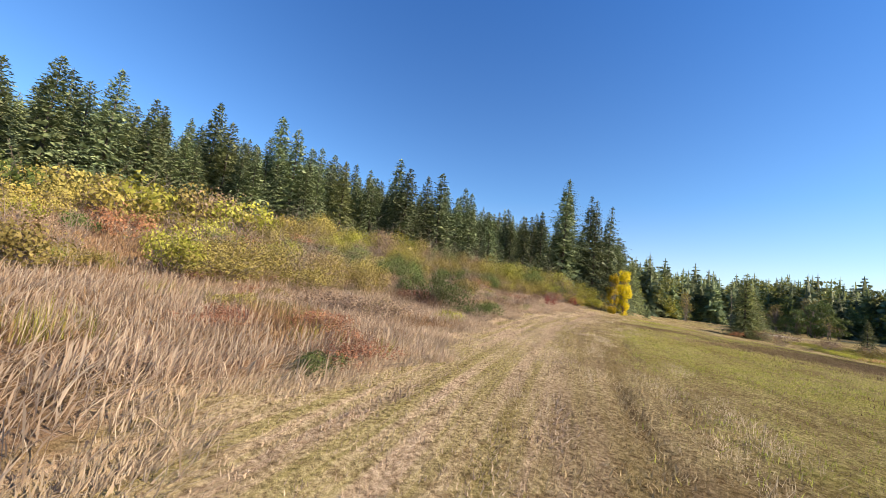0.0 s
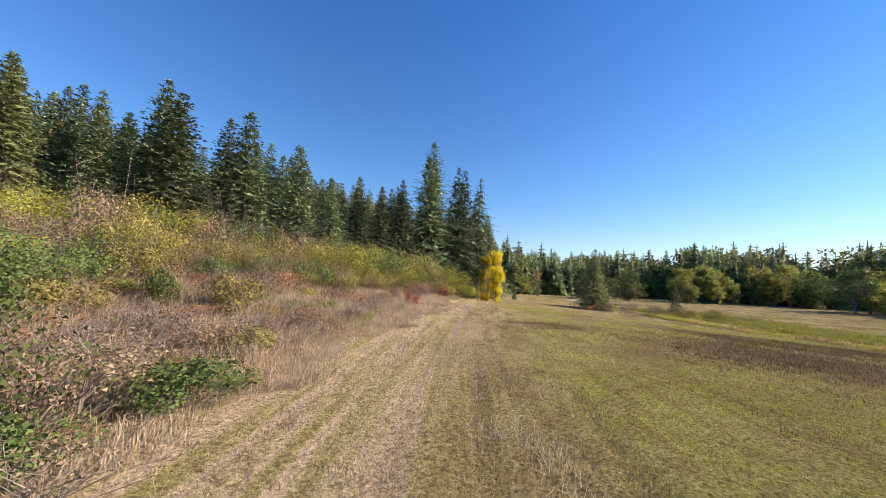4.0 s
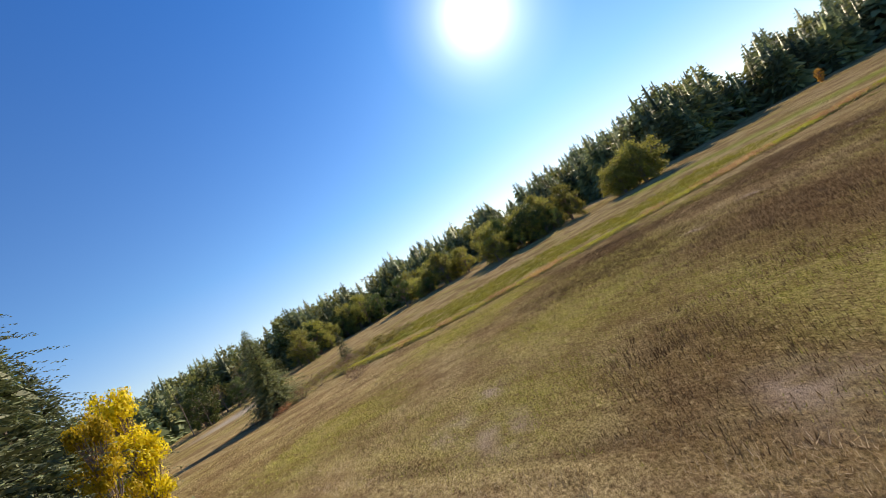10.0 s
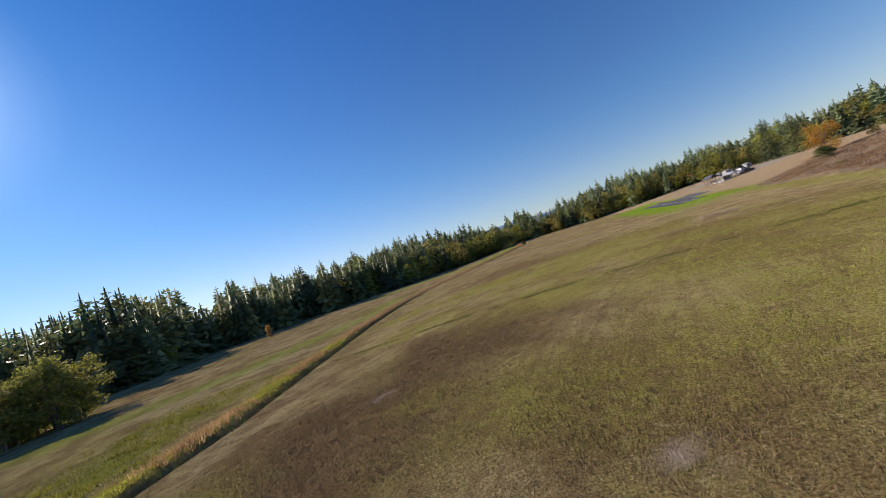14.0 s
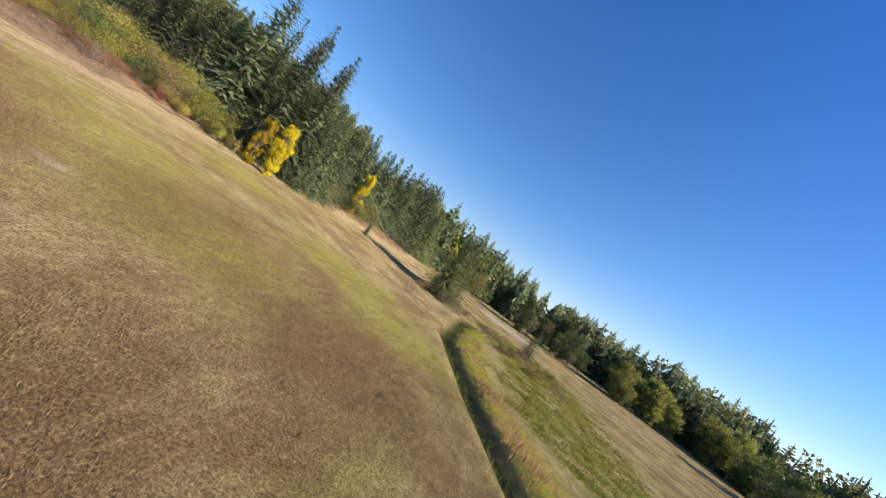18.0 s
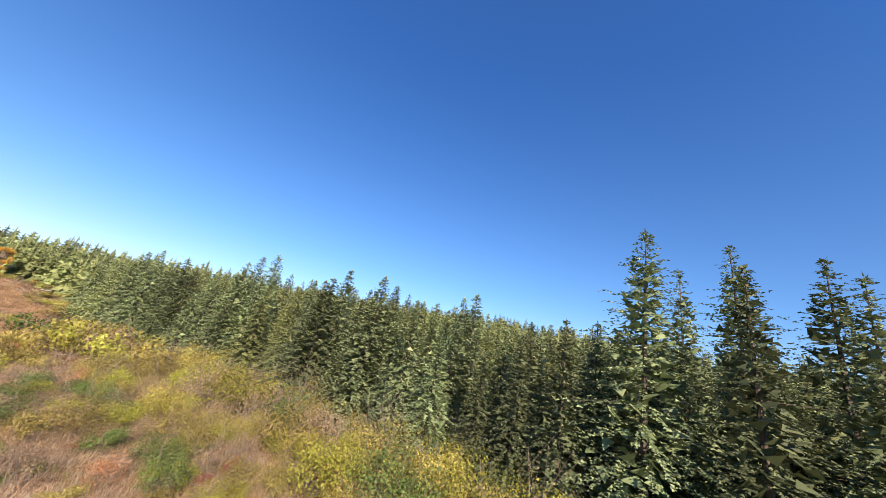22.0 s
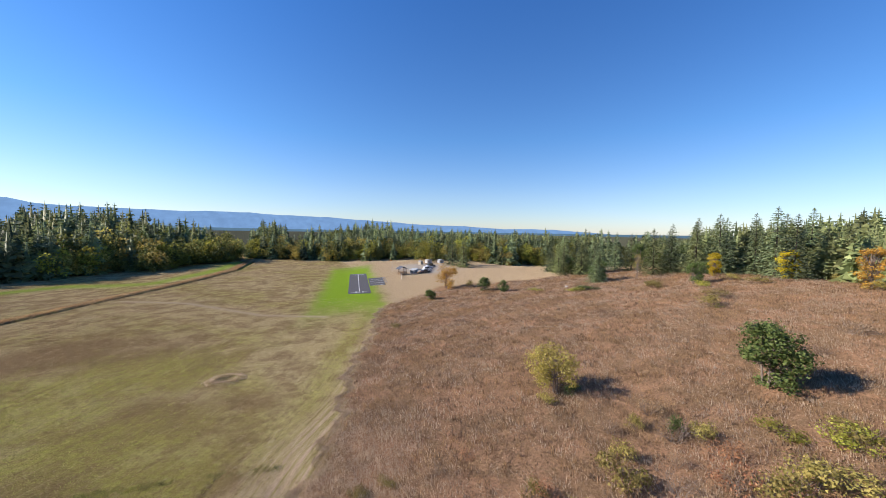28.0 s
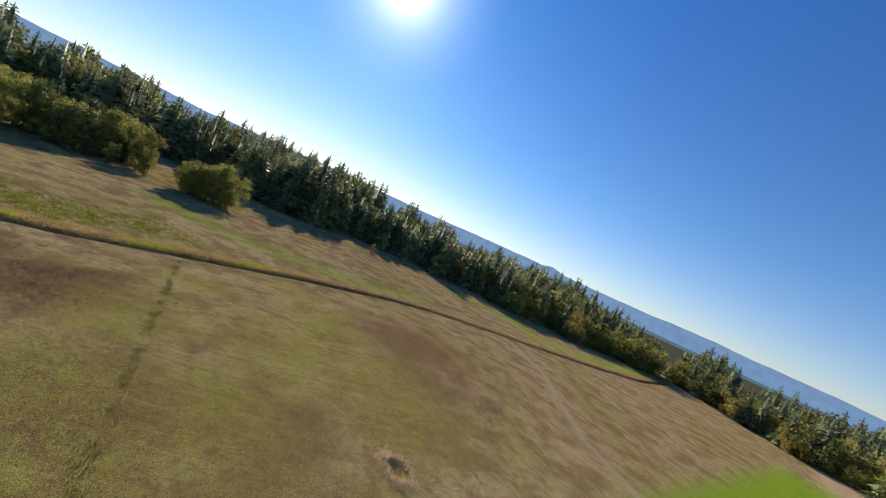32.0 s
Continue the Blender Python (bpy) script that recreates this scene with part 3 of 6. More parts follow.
for i in range(6):
    r = (4.7, 5.3, 4.4, 5.5, 5.0, 4.6)[i]
    t, c = conifer_meshes(11 + i, 20.0, r, 0.02, 58, 12, 0.26, 0.20 + 0.05 * (i % 4), 0.42, 300)
    CONIFERS.append((raw_mesh("trunk", t, BARK), raw_mesh("crown", c, NEEDLE), raw_mesh("crown", c, NEEDLE_DARK)))
    t, c = conifer_meshes(31 + i, 20.0, r, 0.03, 44, 11, 0.42, 0.24, 0.56, 170)
    CONIFERS_FAR.append((raw_mesh("trunk", t, BARK), raw_mesh("crown", c, NEEDLE), raw_mesh("crown", c, NEEDLE_DARK)))
for i in range(4):
    t, c = conifer_meshes(51 + i, 24.0, (5.8, 5.4, 6.0, 5.6)[i], 0.03, 66, 12, 0.155, 0.42, 0.28, 520)
    TALL.append((raw_mesh("trunk", t, BARK), raw_mesh("crown", c, NEEDLE_DARK), raw_mesh("crown", c, NEEDLE)))

rng = random.Random(7)


def conifer(x, y, top=None, h=None, kind=None, wide=1.0, dark=False, group="firs of the forest edge", label=None):
    z = Z(x, y) - 0.15
    h = h or (top - z)
    pool = TALL if kind == "tall" else CONIFERS_FAR if kind == "plain" else CONIFERS
    me = rng.choice(pool)
    full = 24.0 if kind == "tall" else 20.0
    root = plant("fir_tree", me[0], me[2 if (dark != (kind == "tall")) else 1], label or "dark green fir with drooping boughs at the forest edge", "tree", group)
    s = h / full
    root.matrix_basis = pose(x, y, z, 0, 0, rng.uniform(0, 360)) @ Matrix.Diagonal((1.2 * s * wide, 1.2 * s * wide, s, 1))
    return root


FOREST_EDGE = [(61, 120), (52, 107), (44, 94), (37.5, 81.5), (32, 69), (22, 60), (9, 55), (-2, 51), (-11, 46.5), (-18, 41.5), (-27, 34), (-38, 30.5), (-52, 27), (-70, 21), (-90, 12), (-104, 0), (-116, -16), (-126, -36), (-136, -52)]


def edge_y(x):
    pts = sorted(FOREST_EDGE)
    return np.interp(x, [p[0] for p in pts], [p[1] for p in pts])


# the tall firs that stand above the rest
for x, y, top, kind, w in ((20.3, 58.6, 23.6, "tall", 1.1), (25.6, 58.4, 20.4, "tall", 1.05), (23.6, 66.5, 25.2, "tall", 1.0), (28.0, 66.4, 23.6, "tall", 1.1), (21.6, 61.5, 21.6, "tall", 0.8), (16.5, 60.0, 17.5, "tall", 0.9),
                           (6.8, 53.4, 14.8, None, 1.1), (3.5, 52.5, 17.5, None, 1.0), (-1.4, 51, 19.8, None, 1.1), (-6.2, 47.5, 18.8, None, 1.3), (-3.9, 54, 19.9, None, 1.0),
                           (-8, 50, 20.8, None, 1.0), (-19.3, 41, 20.0, None, 1.1), (-23.5, 45, 23.2, None, 1.0), (-32, 44, 23.8, None, 1.0), (-0.5, 61.5, 20.6, None, 0.9),
                           (1.8, 60, 18.7, None, 0.9), (58, 113, 22, None, 1.2), (45, 93.5, 19.5, None, 1.1), (36.6, 80.5, 18.5, None, 1.1), (34.6, 74, 17.5, None, 1.1), (49, 99, 20.5, None, 1.1), (34.4, 67.5, 16.0, None, 1.0), (55.5, 106.5, 21.5, None, 1.1), (51.0, 101.5, 20.5, None, 1.1), (47.0, 96.5, 19.0, None, 1.1), (42.5, 88.5, 18.5, None, 1.1), (39.4, 83.0, 17.5, None, 1.1), (29.4, 61.4, 20.4, "tall", 0.95), (31.6, 61.6, 13.0, None, 0.9), (33.0, 65.0, 15.4, None, 1.0), (30.4, 63.4, 15.8, None, 1.0), (40.5, 90, 18.5, None, 1.1), (2.8, 60.3, 20.5, None, 1.0), (6.6, 57.4, 16.0, None, 1.1), (-17.3, 40.2, 15.0, None, 1.2),
                           (-26.5, 34.5, 14.5, None, 1.25), (-22, 37.5, 16.0, None, 1.1), (13, 56, 15.5, None, 1.0), (16, 57, 17.0, None, 1.0), (10.5, 55, 13.5, None, 1.1)):
    conifer(x, y, top=top, kind=kind, wide=w, dark=True)

placed = [(o.matrix_basis.translation.x, o.matrix_basis.translation.y, 0) for o in scene.objects if o.name.startswith("fir_tree")]
HOUSE = (-80.0, 35.0)


def clear_of_house(x, y):
    dx, dy = x - HOUSE[0], y - HOUSE[1]
    return math.hypot(dx, dy) > 8.5 and not (0 < dx < 17 and abs(dy - 0.1 * dx) < 3.2)


keep = len(placed)
for (ax, ay), (bx, by) in zip(FOREST_EDGE[:-1], FOREST_EDGE[1:]):
    d = math.hypot(bx - ax, by - ay)
    nx, ny = (by - ay) / d, -(bx - ax) / d
    if ny < 0:
        nx, ny = -nx, -ny
    for row in range(24):
        k = 0.0
        while k < d:
            f = k / d
            off = row * 3.3 + rng.uniform(-1.2, 1.2)
            x, y = ax + (bx - ax) * f + nx * off + rng.uniform(-0.8, 0.8), ay + (by - ay) * f + ny * off
            k += rng.uniform(2.6, 4.4)
            if clear_of_house(x, y) and all((x - q[0]) ** 2 + (y - q[1]) ** 2 > 5.0 for q in placed[-700:]) and all((x - q[0]) ** 2 + (y - q[1]) ** 2 > 6.5 for q in placed[:keep]):
                placed.append((x, y, row))
ROWS_DONE = placed[keep:]


def fir_height(x, y, row):
    """The young plantation is of one height, the edge more mixed."""
    top = np.interp(x, [-130, -100, -60, -35, -20, 0, 20, 40, 60], [24, 23.5, 21.5, 21, 19.8, 18.6, 18.0, 18.0, 18.5])
    top += 0.14 * np.clip(y - float(edge_y(x)) - 4, 0, 90) if x < 30 else 0.0
    h = top - Z(x, y)
    return max(6.5, h * (rng.uniform(0.72, 1.0) if row < 2 else rng.uniform(0.8, 1.03)))


CLIMB = [(30, 36), (23, 41), (17, 44), (10, 44), (3, 41), (-4, 34)]
near = sorted(ROWS_DONE, key=lambda q: min(math.hypot(q[0] - a, q[1] - b) for a, b in CLIMB) + 1.2 * q[2])
things, rest = near[:265], near[265:]
for i, (x, y, row) in enumerate(things):
    conifer(x, y, h=fir_height(x, y, row), kind=None if i < 70 else "plain", wide=rng.uniform(0.92, 1.22) if row < 3 else rng.uniform(0.8, 1.08), dark=rng.random() < (0.7 if row < 3 else 0.15))


def fast_mesh(name, V, F, mat):
    """A mesh from arrays of vertices (n x 3) and faces (m x 3 or m x 4)."""
    me = bpy.data.meshes.new(name)
    n, m, k = len(V), len(F), F.shape[1]
    me.vertices.add(n)
    me.vertices.foreach_set("co", np.asarray(V, np.float32).ravel())
    me.loops.add(m * k)
    me.loops.foreach_set("vertex_index", np.asarray(F, np.int32).ravel())
    me.polygons.add(m)
    me.polygons.foreach_set("loop_start", np.arange(0, m * k, k, dtype=np.int32))
    me.materials.append(mat)
    me.update(calc_edges=True)
    me.validate()
    return me


def stamped(variants, places):
    """Copies of quad clouds, joined: places hold x, y, z, height scale, width scale, turn, variant."""
    VV, FF, RR, o = [], [], [], 0
    for x, y, z, s, w, a, k in places:
        v, f = variants[k]
        c, si = math.cos(a), math.sin(a)
        p = np.stack([(v[:, 0] * c - v[:, 1] * si) * w + x, (v[:, 0] * si + v[:, 1] * c) * w + y, v[:, 2] * s + z], 1)
        VV.append(p)
        FF.append(f + o)
        RR.append(np.full(len(v), (x * 12.9898 + y * 78.233) % 1.0, np.float32))
        o += len(v)
    return np.concatenate(VV), np.concatenate(FF), np.concatenate(RR)


def simple_fir(seed, tiers=20):
    """A fir of unit height as tiers of broad drooping sprays."""
    rr = random.Random(seed)
    B, D, L = [], [], []
    for i in range(tiers):
        f = 0.04 + 0.93 * (i + rr.uniform(-0.3, 0.3)) / tiers
        r = 0.235 * (1 - f) ** 0.85 + 0.004
        n = max(4, int(4 + 8 * (1 - f)))
        turn = rr.uniform(0, 6.28)
        for k in range(n):
            a = turn + 6.283 * k / n + rr.uniform(-0.3, 0.3)
            q = r * rr.uniform(0.8, 1.2)
            B.append((math.cos(a) * q * 0.25, math.sin(a) * q * 0.25, f))
            D.append((math.cos(a), math.sin(a), 0.8 * f - 0.6 + rr.uniform(-0.45, 0.35)))
            L.append(q * 0.85 + 0.008)
    B.append((0, 0, 0.945))
    D.append((0.02, 0.02, 1))
    L.append(0.06)
    B, D, L = np.array(B), np.array(D), np.array(L)
    D /= np.linalg.norm(D, axis=1, keepdims=True)
    V, F = kites(np.random.RandomState(seed), B, D, L, np.append(L[:-1] * 0.42 + 0.003, 0.008), 1.3)
    # the dense heart of the crown, an uneven spire
    core = [(rr.uniform(0.8, 1.2) * 0.10 * math.cos(2.1 * k), rr.uniform(0.8, 1.2) * 0.10 * math.sin(2.1 * k), 0.05) for k in range(3)] + [(0.0, 0.0, 1.0)]
    tri = np.array([(0, 1, 3), (1, 2, 3), (2, 0, 3)]) + len(V)
    return np.concatenate([V, core]), np.concatenate([F, tri])


def simple_leafy(seed, leaves=420):
    """A broad-leaved tree of unit height as a cloud of leaf clumps."""
    rs = np.random.RandomState(seed)
    lobes = np.stack([rs.normal(0, 0.15, 7), rs.normal(0, 0.15, 7), rs.uniform(0.16, 0.82, 7)], 1)
    k = rs.randint(0, 7, leaves)
    d = rs.normal(0, 1, (leaves, 3))
    d /= np.linalg.norm(d, axis=1, keepdims=True)
    B = lobes[k] + d * rs.uniform(0.05, 0.17, leaves)[:, None]
    V, F = kites(rs, B, d, np.full(leaves, 0.062), np.full(leaves, 0.03), 1.5)
    return V, F


FIRS = [simple_fir(200 + i) for i in range(8)]
LEAFY = [simple_leafy(230 + i) for i in range(8)]


def stuff(name, variants, places, mat, label, category):
    V, F, R = stamped(variants, places)
    me = fast_mesh(name, V, F, mat)
    me.attributes.new("plant", "FLOAT", "POINT").data.foreach_set("value", R)
    return tagged(new(name, me), label, category, kind="stuff")


def far_place(x, y, h, w=1.0, n=8):
    return (x, y, Z(x, y) - 0.3, h, h * w, rng.uniform(0, 6.28), rng.randrange(n))


stuff("fir_plantation", FIRS, [far_place(x, y, fir_height(x, y, 9), 1.15) for x, y, r in rest], NEEDLE, "dense young fir plantation covering the hillside", "forest")

# ---- woods round the meadow ----
RING = [(62, 112), (75, 135), (105, 158), (150, 165), (195, 135), (222, 95), (232, 45), (226, 2), (192, -36), (158, -58), (160, -108), (128, -140), (88, -163), (55, -184), (26, -226), (4, -226), (-18, -210), (-46, -190), (-78, -160), (-112, -128), (-126, -104), (-150, -92), (-165, -60), (-150, -44)]
firs, dark, leafy, moss, gold, amber = [], [], [], [], [], []
for j, ((ax, ay), (bx, by)) in enumerate(zip(RING[:-1], RING[1:])):
    d = math.hypot(bx - ax, by - ay)
    nx, ny = (by - ay) / d, -(bx - ax) / d
    cx, cy = (ax + bx) / 2 - 40, (ay + by) / 2 + 20
    if nx * cx + ny * cy < 0:
        nx, ny = -nx, -ny
    south = j >= 15
    tall = np.interp(j, [0, 2, 5, 8, 10, 13, 16, 22], [22, 25, 29, 28, 25, 23, 18, 15])
    for row in range(26):
        k = rng.uniform(0, 3)
        step = 3.4 if row < 4 else 4.8 + 0.25 * row
        while k < d:
            f = k / d
            off = row * 4.2 + rng.uniform(-1.6, 1.6) + 5 * math.sin(k * 0.13 + j) + 2.5 * math.sin(k * 0.41 + 2 * j)
            x, y = ax + (bx - ax) * f + nx * off, ay + (by - ay) * f + ny * off
            k += rng.uniform(0.7, 1.3) * step
            h = tall * rng.uniform(0.7, 1.12) * (0.93 + 0.12 * math.sin(k * 0.21 + 3 * j) + 0.08 * math.sin(k * 0.57 + j)) + (row * 0.42 if 3 < j < 14 else row * 0.25 if j < 17 else row * 0.1)
            if -160 < x < 60 and y > 28 and x < 55:
                continue
            p = far_place(x, y, h, rng.uniform(0.95, 1.35))
            q = rng.random()
            broad = 0.82 if 12 <= j <= 19 else 0.14 if 8 <= j < 12 else 0.5
            if row < (4 if 12 <= j <= 19 else 2) and q < broad:
                v = rng.random()
                pool = (amber if v < 0.24 else gold if v < 0.56 else moss) if 11 <= j <= 19 else (gold if v < 0.22 else moss if v < 0.7 else leafy)
                k2 = rng.uniform(0.45, 0.8) if row < 2 else rng.uniform(0.6, 0.92)
                pool.append((x, y, p[2], h * k2, h * k2 * rng.uniform(0.8, 1.2), p[5], p[6]))
            elif q < (0.22 if j < 8 else 0.08):
                moss.append((x, y, p[2], h * 0.95, h * 0.8, p[5], p[6]))
            elif q < 0.5:
                firs.append(p)
            else:
                dark.append(p)
stuff("far_fir_wood", FIRS, firs, NEEDLE, "distant green fir wood closing the meadow", "forest")
stuff("far_dark_wood", FIRS, dark, NEEDLE_DARK, "distant dark conifer wood with long shade", "forest")
stuff("far_leafy_wood", LEAFY, leafy, LEAF_GREEN, "distant broad-leaved trees still green", "forest")
stuff("far_dull_wood", LEAFY, moss, LEAF_MOSS, "distant broad-leaved trees in dull autumn green", "forest")
stuff("far_turning_wood", LEAFY, gold, LEAF_LIME, "distant broad-leaved trees turning yellow-green", "forest")
stuff("far_golden_wood", LEAFY, amber, LEAF_GOLD, "distant broad-leaved trees in golden autumn leaf", "forest")


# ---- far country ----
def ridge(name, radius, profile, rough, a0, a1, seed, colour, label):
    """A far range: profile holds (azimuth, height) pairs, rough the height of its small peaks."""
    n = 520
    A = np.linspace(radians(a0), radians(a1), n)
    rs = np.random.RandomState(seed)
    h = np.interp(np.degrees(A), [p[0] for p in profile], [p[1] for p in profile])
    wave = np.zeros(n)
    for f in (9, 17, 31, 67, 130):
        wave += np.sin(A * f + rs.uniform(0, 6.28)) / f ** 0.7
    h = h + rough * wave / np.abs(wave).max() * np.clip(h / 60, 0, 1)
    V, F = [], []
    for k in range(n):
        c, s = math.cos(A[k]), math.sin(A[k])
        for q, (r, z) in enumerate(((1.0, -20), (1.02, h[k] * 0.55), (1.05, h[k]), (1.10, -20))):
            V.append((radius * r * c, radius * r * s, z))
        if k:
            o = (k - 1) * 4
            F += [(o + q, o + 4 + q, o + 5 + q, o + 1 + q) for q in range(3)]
    # distance haze is put into the blue colour, which glows instead of being lit
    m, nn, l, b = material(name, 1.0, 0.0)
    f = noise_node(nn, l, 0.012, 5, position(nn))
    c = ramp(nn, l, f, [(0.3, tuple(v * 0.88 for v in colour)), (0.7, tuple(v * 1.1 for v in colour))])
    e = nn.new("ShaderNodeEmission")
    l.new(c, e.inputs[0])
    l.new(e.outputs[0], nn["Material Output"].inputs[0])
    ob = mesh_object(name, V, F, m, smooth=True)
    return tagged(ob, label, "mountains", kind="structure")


ridge("backdrop_mountains", 4100, [(-142, -10), (-138, 18), (-131, 60), (-123, 48), (-114, 78), (-104, 120), (-96, 154), (-84, 180), (-76, 168), (-68, 180), (-63, 198), (-61, 234), (-59.5, 202), (-50, 206), (-36, 180), (-23, 204), (-5, 156), (14, 180), (24, 234), (40, 132), (60, -10)], 12, -145, 62, 5, (0.125, 0.225, 0.40), "mountain range along the horizon coloured with blue haze")
ridge("backdrop_hills", 2300, [(-200, 18), (-160, 16), (-120, 12), (-90, 14), (-60, 24), (-30, 30), (20, 20)], 7, -215, 20, 9, (0.07, 0.125, 0.18), "far wooded hills coloured with blue haze")


# ---- shrubs and broad-leaved trees ----
def leaf_cloud(rs, centres, radii, count, size, flat=0.8, shell=0.55):
    k = rs.randint(0, len(centres), count)
    d = rs.normal(0, 1, (count, 3))
    d /= np.linalg.norm(d, axis=1, keepdims=True)
    r = radii[k] * (shell + (1 - shell) * rs.rand(count)) * rs.uniform(0.75, 1.18, count)
    B = centres[k] + d * r[:, None] * np.array([1, 1, flat])
    # leaves lie over the outside of their clump, more or less
    o = np.cross(d, rs.normal(0, 1, (count, 3))) + rs.normal(0, 0.35, (count, 3))
    o /= np.linalg.norm(o, axis=1, keepdims=True) + 1e-9
    u = np.cross(o, d + rs.normal(0, 0.35, (count, 3)))
    u /= np.linalg.norm(u, axis=1, keepdims=True) + 1e-9
    L = size * rs.uniform(0.6, 1.3, count)[:, None]
    V = np.stack([B + u * L * 0.42 - o * L * 0.25, B + o * L * 0.6, B - u * L * 0.42 - o * L * 0.25], 1).reshape(-1, 3)
    V[:, 2] = np.maximum(V[:, 2], 0.02)
    return V, np.arange(count * 3).reshape(-1, 3)


def shrub_meshes(seed, h=2.0, w=2.6, leaves=900, size=0.11, stems=22, lobes=9):
    rs = np.random.RandomState(seed)
    a, r = rs.uniform(0, 6.28, lobes), w / 2 * np.sqrt(rs.rand(lobes)) * 0.75
    zc = h * (0.34 + 0.32 * rs.rand(lobes)) * (1 - 0.55 * (r / (w / 2)) ** 1.5)
    C = np.stack([np.cos(a) * r, np.sin(a) * r, zc], 1)
    R = h * rs.uniform(0.24, 0.40, lobes)
    V, F = leaf_cloud(rs, C, R, leaves, size)
    sticks = []
    for i in range(stems):
        c = C[rs.randint(lobes)]
        e = c + rs.normal(0, 0.22 * h, 3)
        e[2] = min(max(e[2], 0.3 * h), 1.08 * h)
        b = np.array([c[0] * 0.25 + rs.normal(0, 0.1), c[1] * 0.25 + rs.normal(0, 0.1), 0])
        m = (b + e) / 2 + rs.normal(0, 0.06 * h, 3)
        sticks += [stick(b, m, 0.014, 0.010, 3), stick(m, e, 0.010, 0.004, 3)]
        for q in range(2):
            t = m + (e - m) * rs.rand()
            sticks.append(stick(t, t + rs.normal(0, 0.2 * h, 3) + np.array([0, 0, 0.12 * h]), 0.006, 0.003, 3))
    return joined(sticks), (V, F)


def broad_meshes(seed, h=10.0, w=7.0, leaves=1700, size=0.42, trunks=1, lobes=16, low=0.22):
    """A broad-leaved tree: tapered trunk, forking limbs, a crown of leaves in uneven lobes."""
    rs = np.random.RandomState(seed)
    a = rs.uniform(0, 6.28, lobes)
    f = rs.uniform(low + 0.1, 0.9, lobes)
    prof = np.sin(np.clip((f - low * 0.6) / (1.02 - low * 0.6), 0, 1) * math.pi) ** 0.6
    r = w / 2 * prof * np.sqrt(rs.rand(lobes)) * 0.85
    C = np.stack([np.cos(a) * r, np.sin(a) * r, f * h], 1)
    R = w * rs.uniform(0.13, 0.23, lobes)
    V, F = leaf_cloud(rs, C, R, leaves, size, 0.85, 0.45)
    sticks = []
    for t in range(trunks):
        ox, oy = (0, 0) if trunks == 1 else rs.normal(0, 0.35, 2)
        zs = np.linspace(0, 0.72 * h, 6)
        bend = rs.normal(0, 0.05 * h, 2)
        pts = [(ox + bend[0] * (z / h) ** 1.5, oy + bend[1] * (z / h) ** 1.5, z) for z in zs]
        rad = [0.02 * h / math.sqrt(trunks) * (1 - 0.85 * z / (0.75 * h)) + 0.015 for z in zs]
        sticks.append(tube(pts, rad, 7))
    for c in C:
        z0 = max(0.12 * h, c[2] * rs.uniform(0.35, 0.7))
        b = np.array([0, 0, z0])
        m = (b + c) / 2 + np.array([0, 0, -0.03 * h])
        sticks += [stick(b, m, 0.007 * h, 0.005 * h, 4), stick(m, c, 0.005 * h, 0.002 * h, 4)]
        for q in range(3):
            d = rs.normal(0, 0.09 * w, 3)
            sticks.append(stick(m + (c - m) * rs.rand(), c + d, 0.002 * h, 0.001 * h, 3))
    return joined(sticks), (V, F)


def both(name_a, name_b, made, mat_a, mat_b):
    return raw_mesh(name_a, made[0], mat_a), fast_mesh(name_b, made[1][0], made[1][1], mat_b)


SHRUBS = {}
for kind, mat, leaves, size, stems in (("olive", LEAF_OLIVE, 2200, 0.098, 24), ("lime", LEAF_LIME, 2200, 0.098, 18), ("yellow", LEAF_GOLD, 2200, 0.098, 18), ("green", LEAF_GREEN, 2200, 0.098, 10),
                                       ("red", LEAF_RED, 1600, 0.085, 16), ("rust", LEAF_RUST, 1500, 0.08, 22), ("brown", LEAF_BROWN, 1400, 0.07, 34), ("bare", LEAF_BROWN, 600, 0.07, 50), ("pale", LEAF_PALE, 1500, 0.06, 30)):
    SHRUBS[kind] = [both("stem", "foliage", shrub_meshes(300 + 7 * i + len(kind), 2.0, 2.7, leaves, size, stems), TWIG, mat) for i in range(3)]
    if kind in ("olive", "lime", "yellow", "green"):
        SHRUBS[kind + " big"] = [both("stem", "foliage", shrub_meshes(450 + 7 * i + len(kind), 3.4, 4.6, int(leaves * 1.6), size * 1.1, stems + 8, 13), TWIG, mat) for i in range(2)]
    SHRUBS[kind + " far"] = [both("stem", "foliage", shrub_meshes(400 + 7 * i + len(kind), 2.0, 2.7, leaves // 3, size * 1.5, stems // 2), TWIG, mat) for i in range(2)]
WORDS = {"olive": ("olive and ochre autumn shrub with thin grey stems", "shrub"), "lime": ("yellow-green autumn shrub with dense small leaves", "shrub"),
         "yellow": ("bright yellow autumn shrub at the wood's edge", "shrub"), "green": ("dark green bramble thicket sprawling over the grass", "bush"),
         "pale": ("pale pinkish clump of dead weeds", "shrub"),
         "rust": ("low rust-brown shrub withering in dry grass", "shrub"),
         "red": ("small shrub with deep red autumn leaves", "shrub"), "brown": ("withered brown shrub with sparse leaves", "shrub"),
         "bare": ("bare grey-brown twiggy shrub in dry grass", "shrub")}


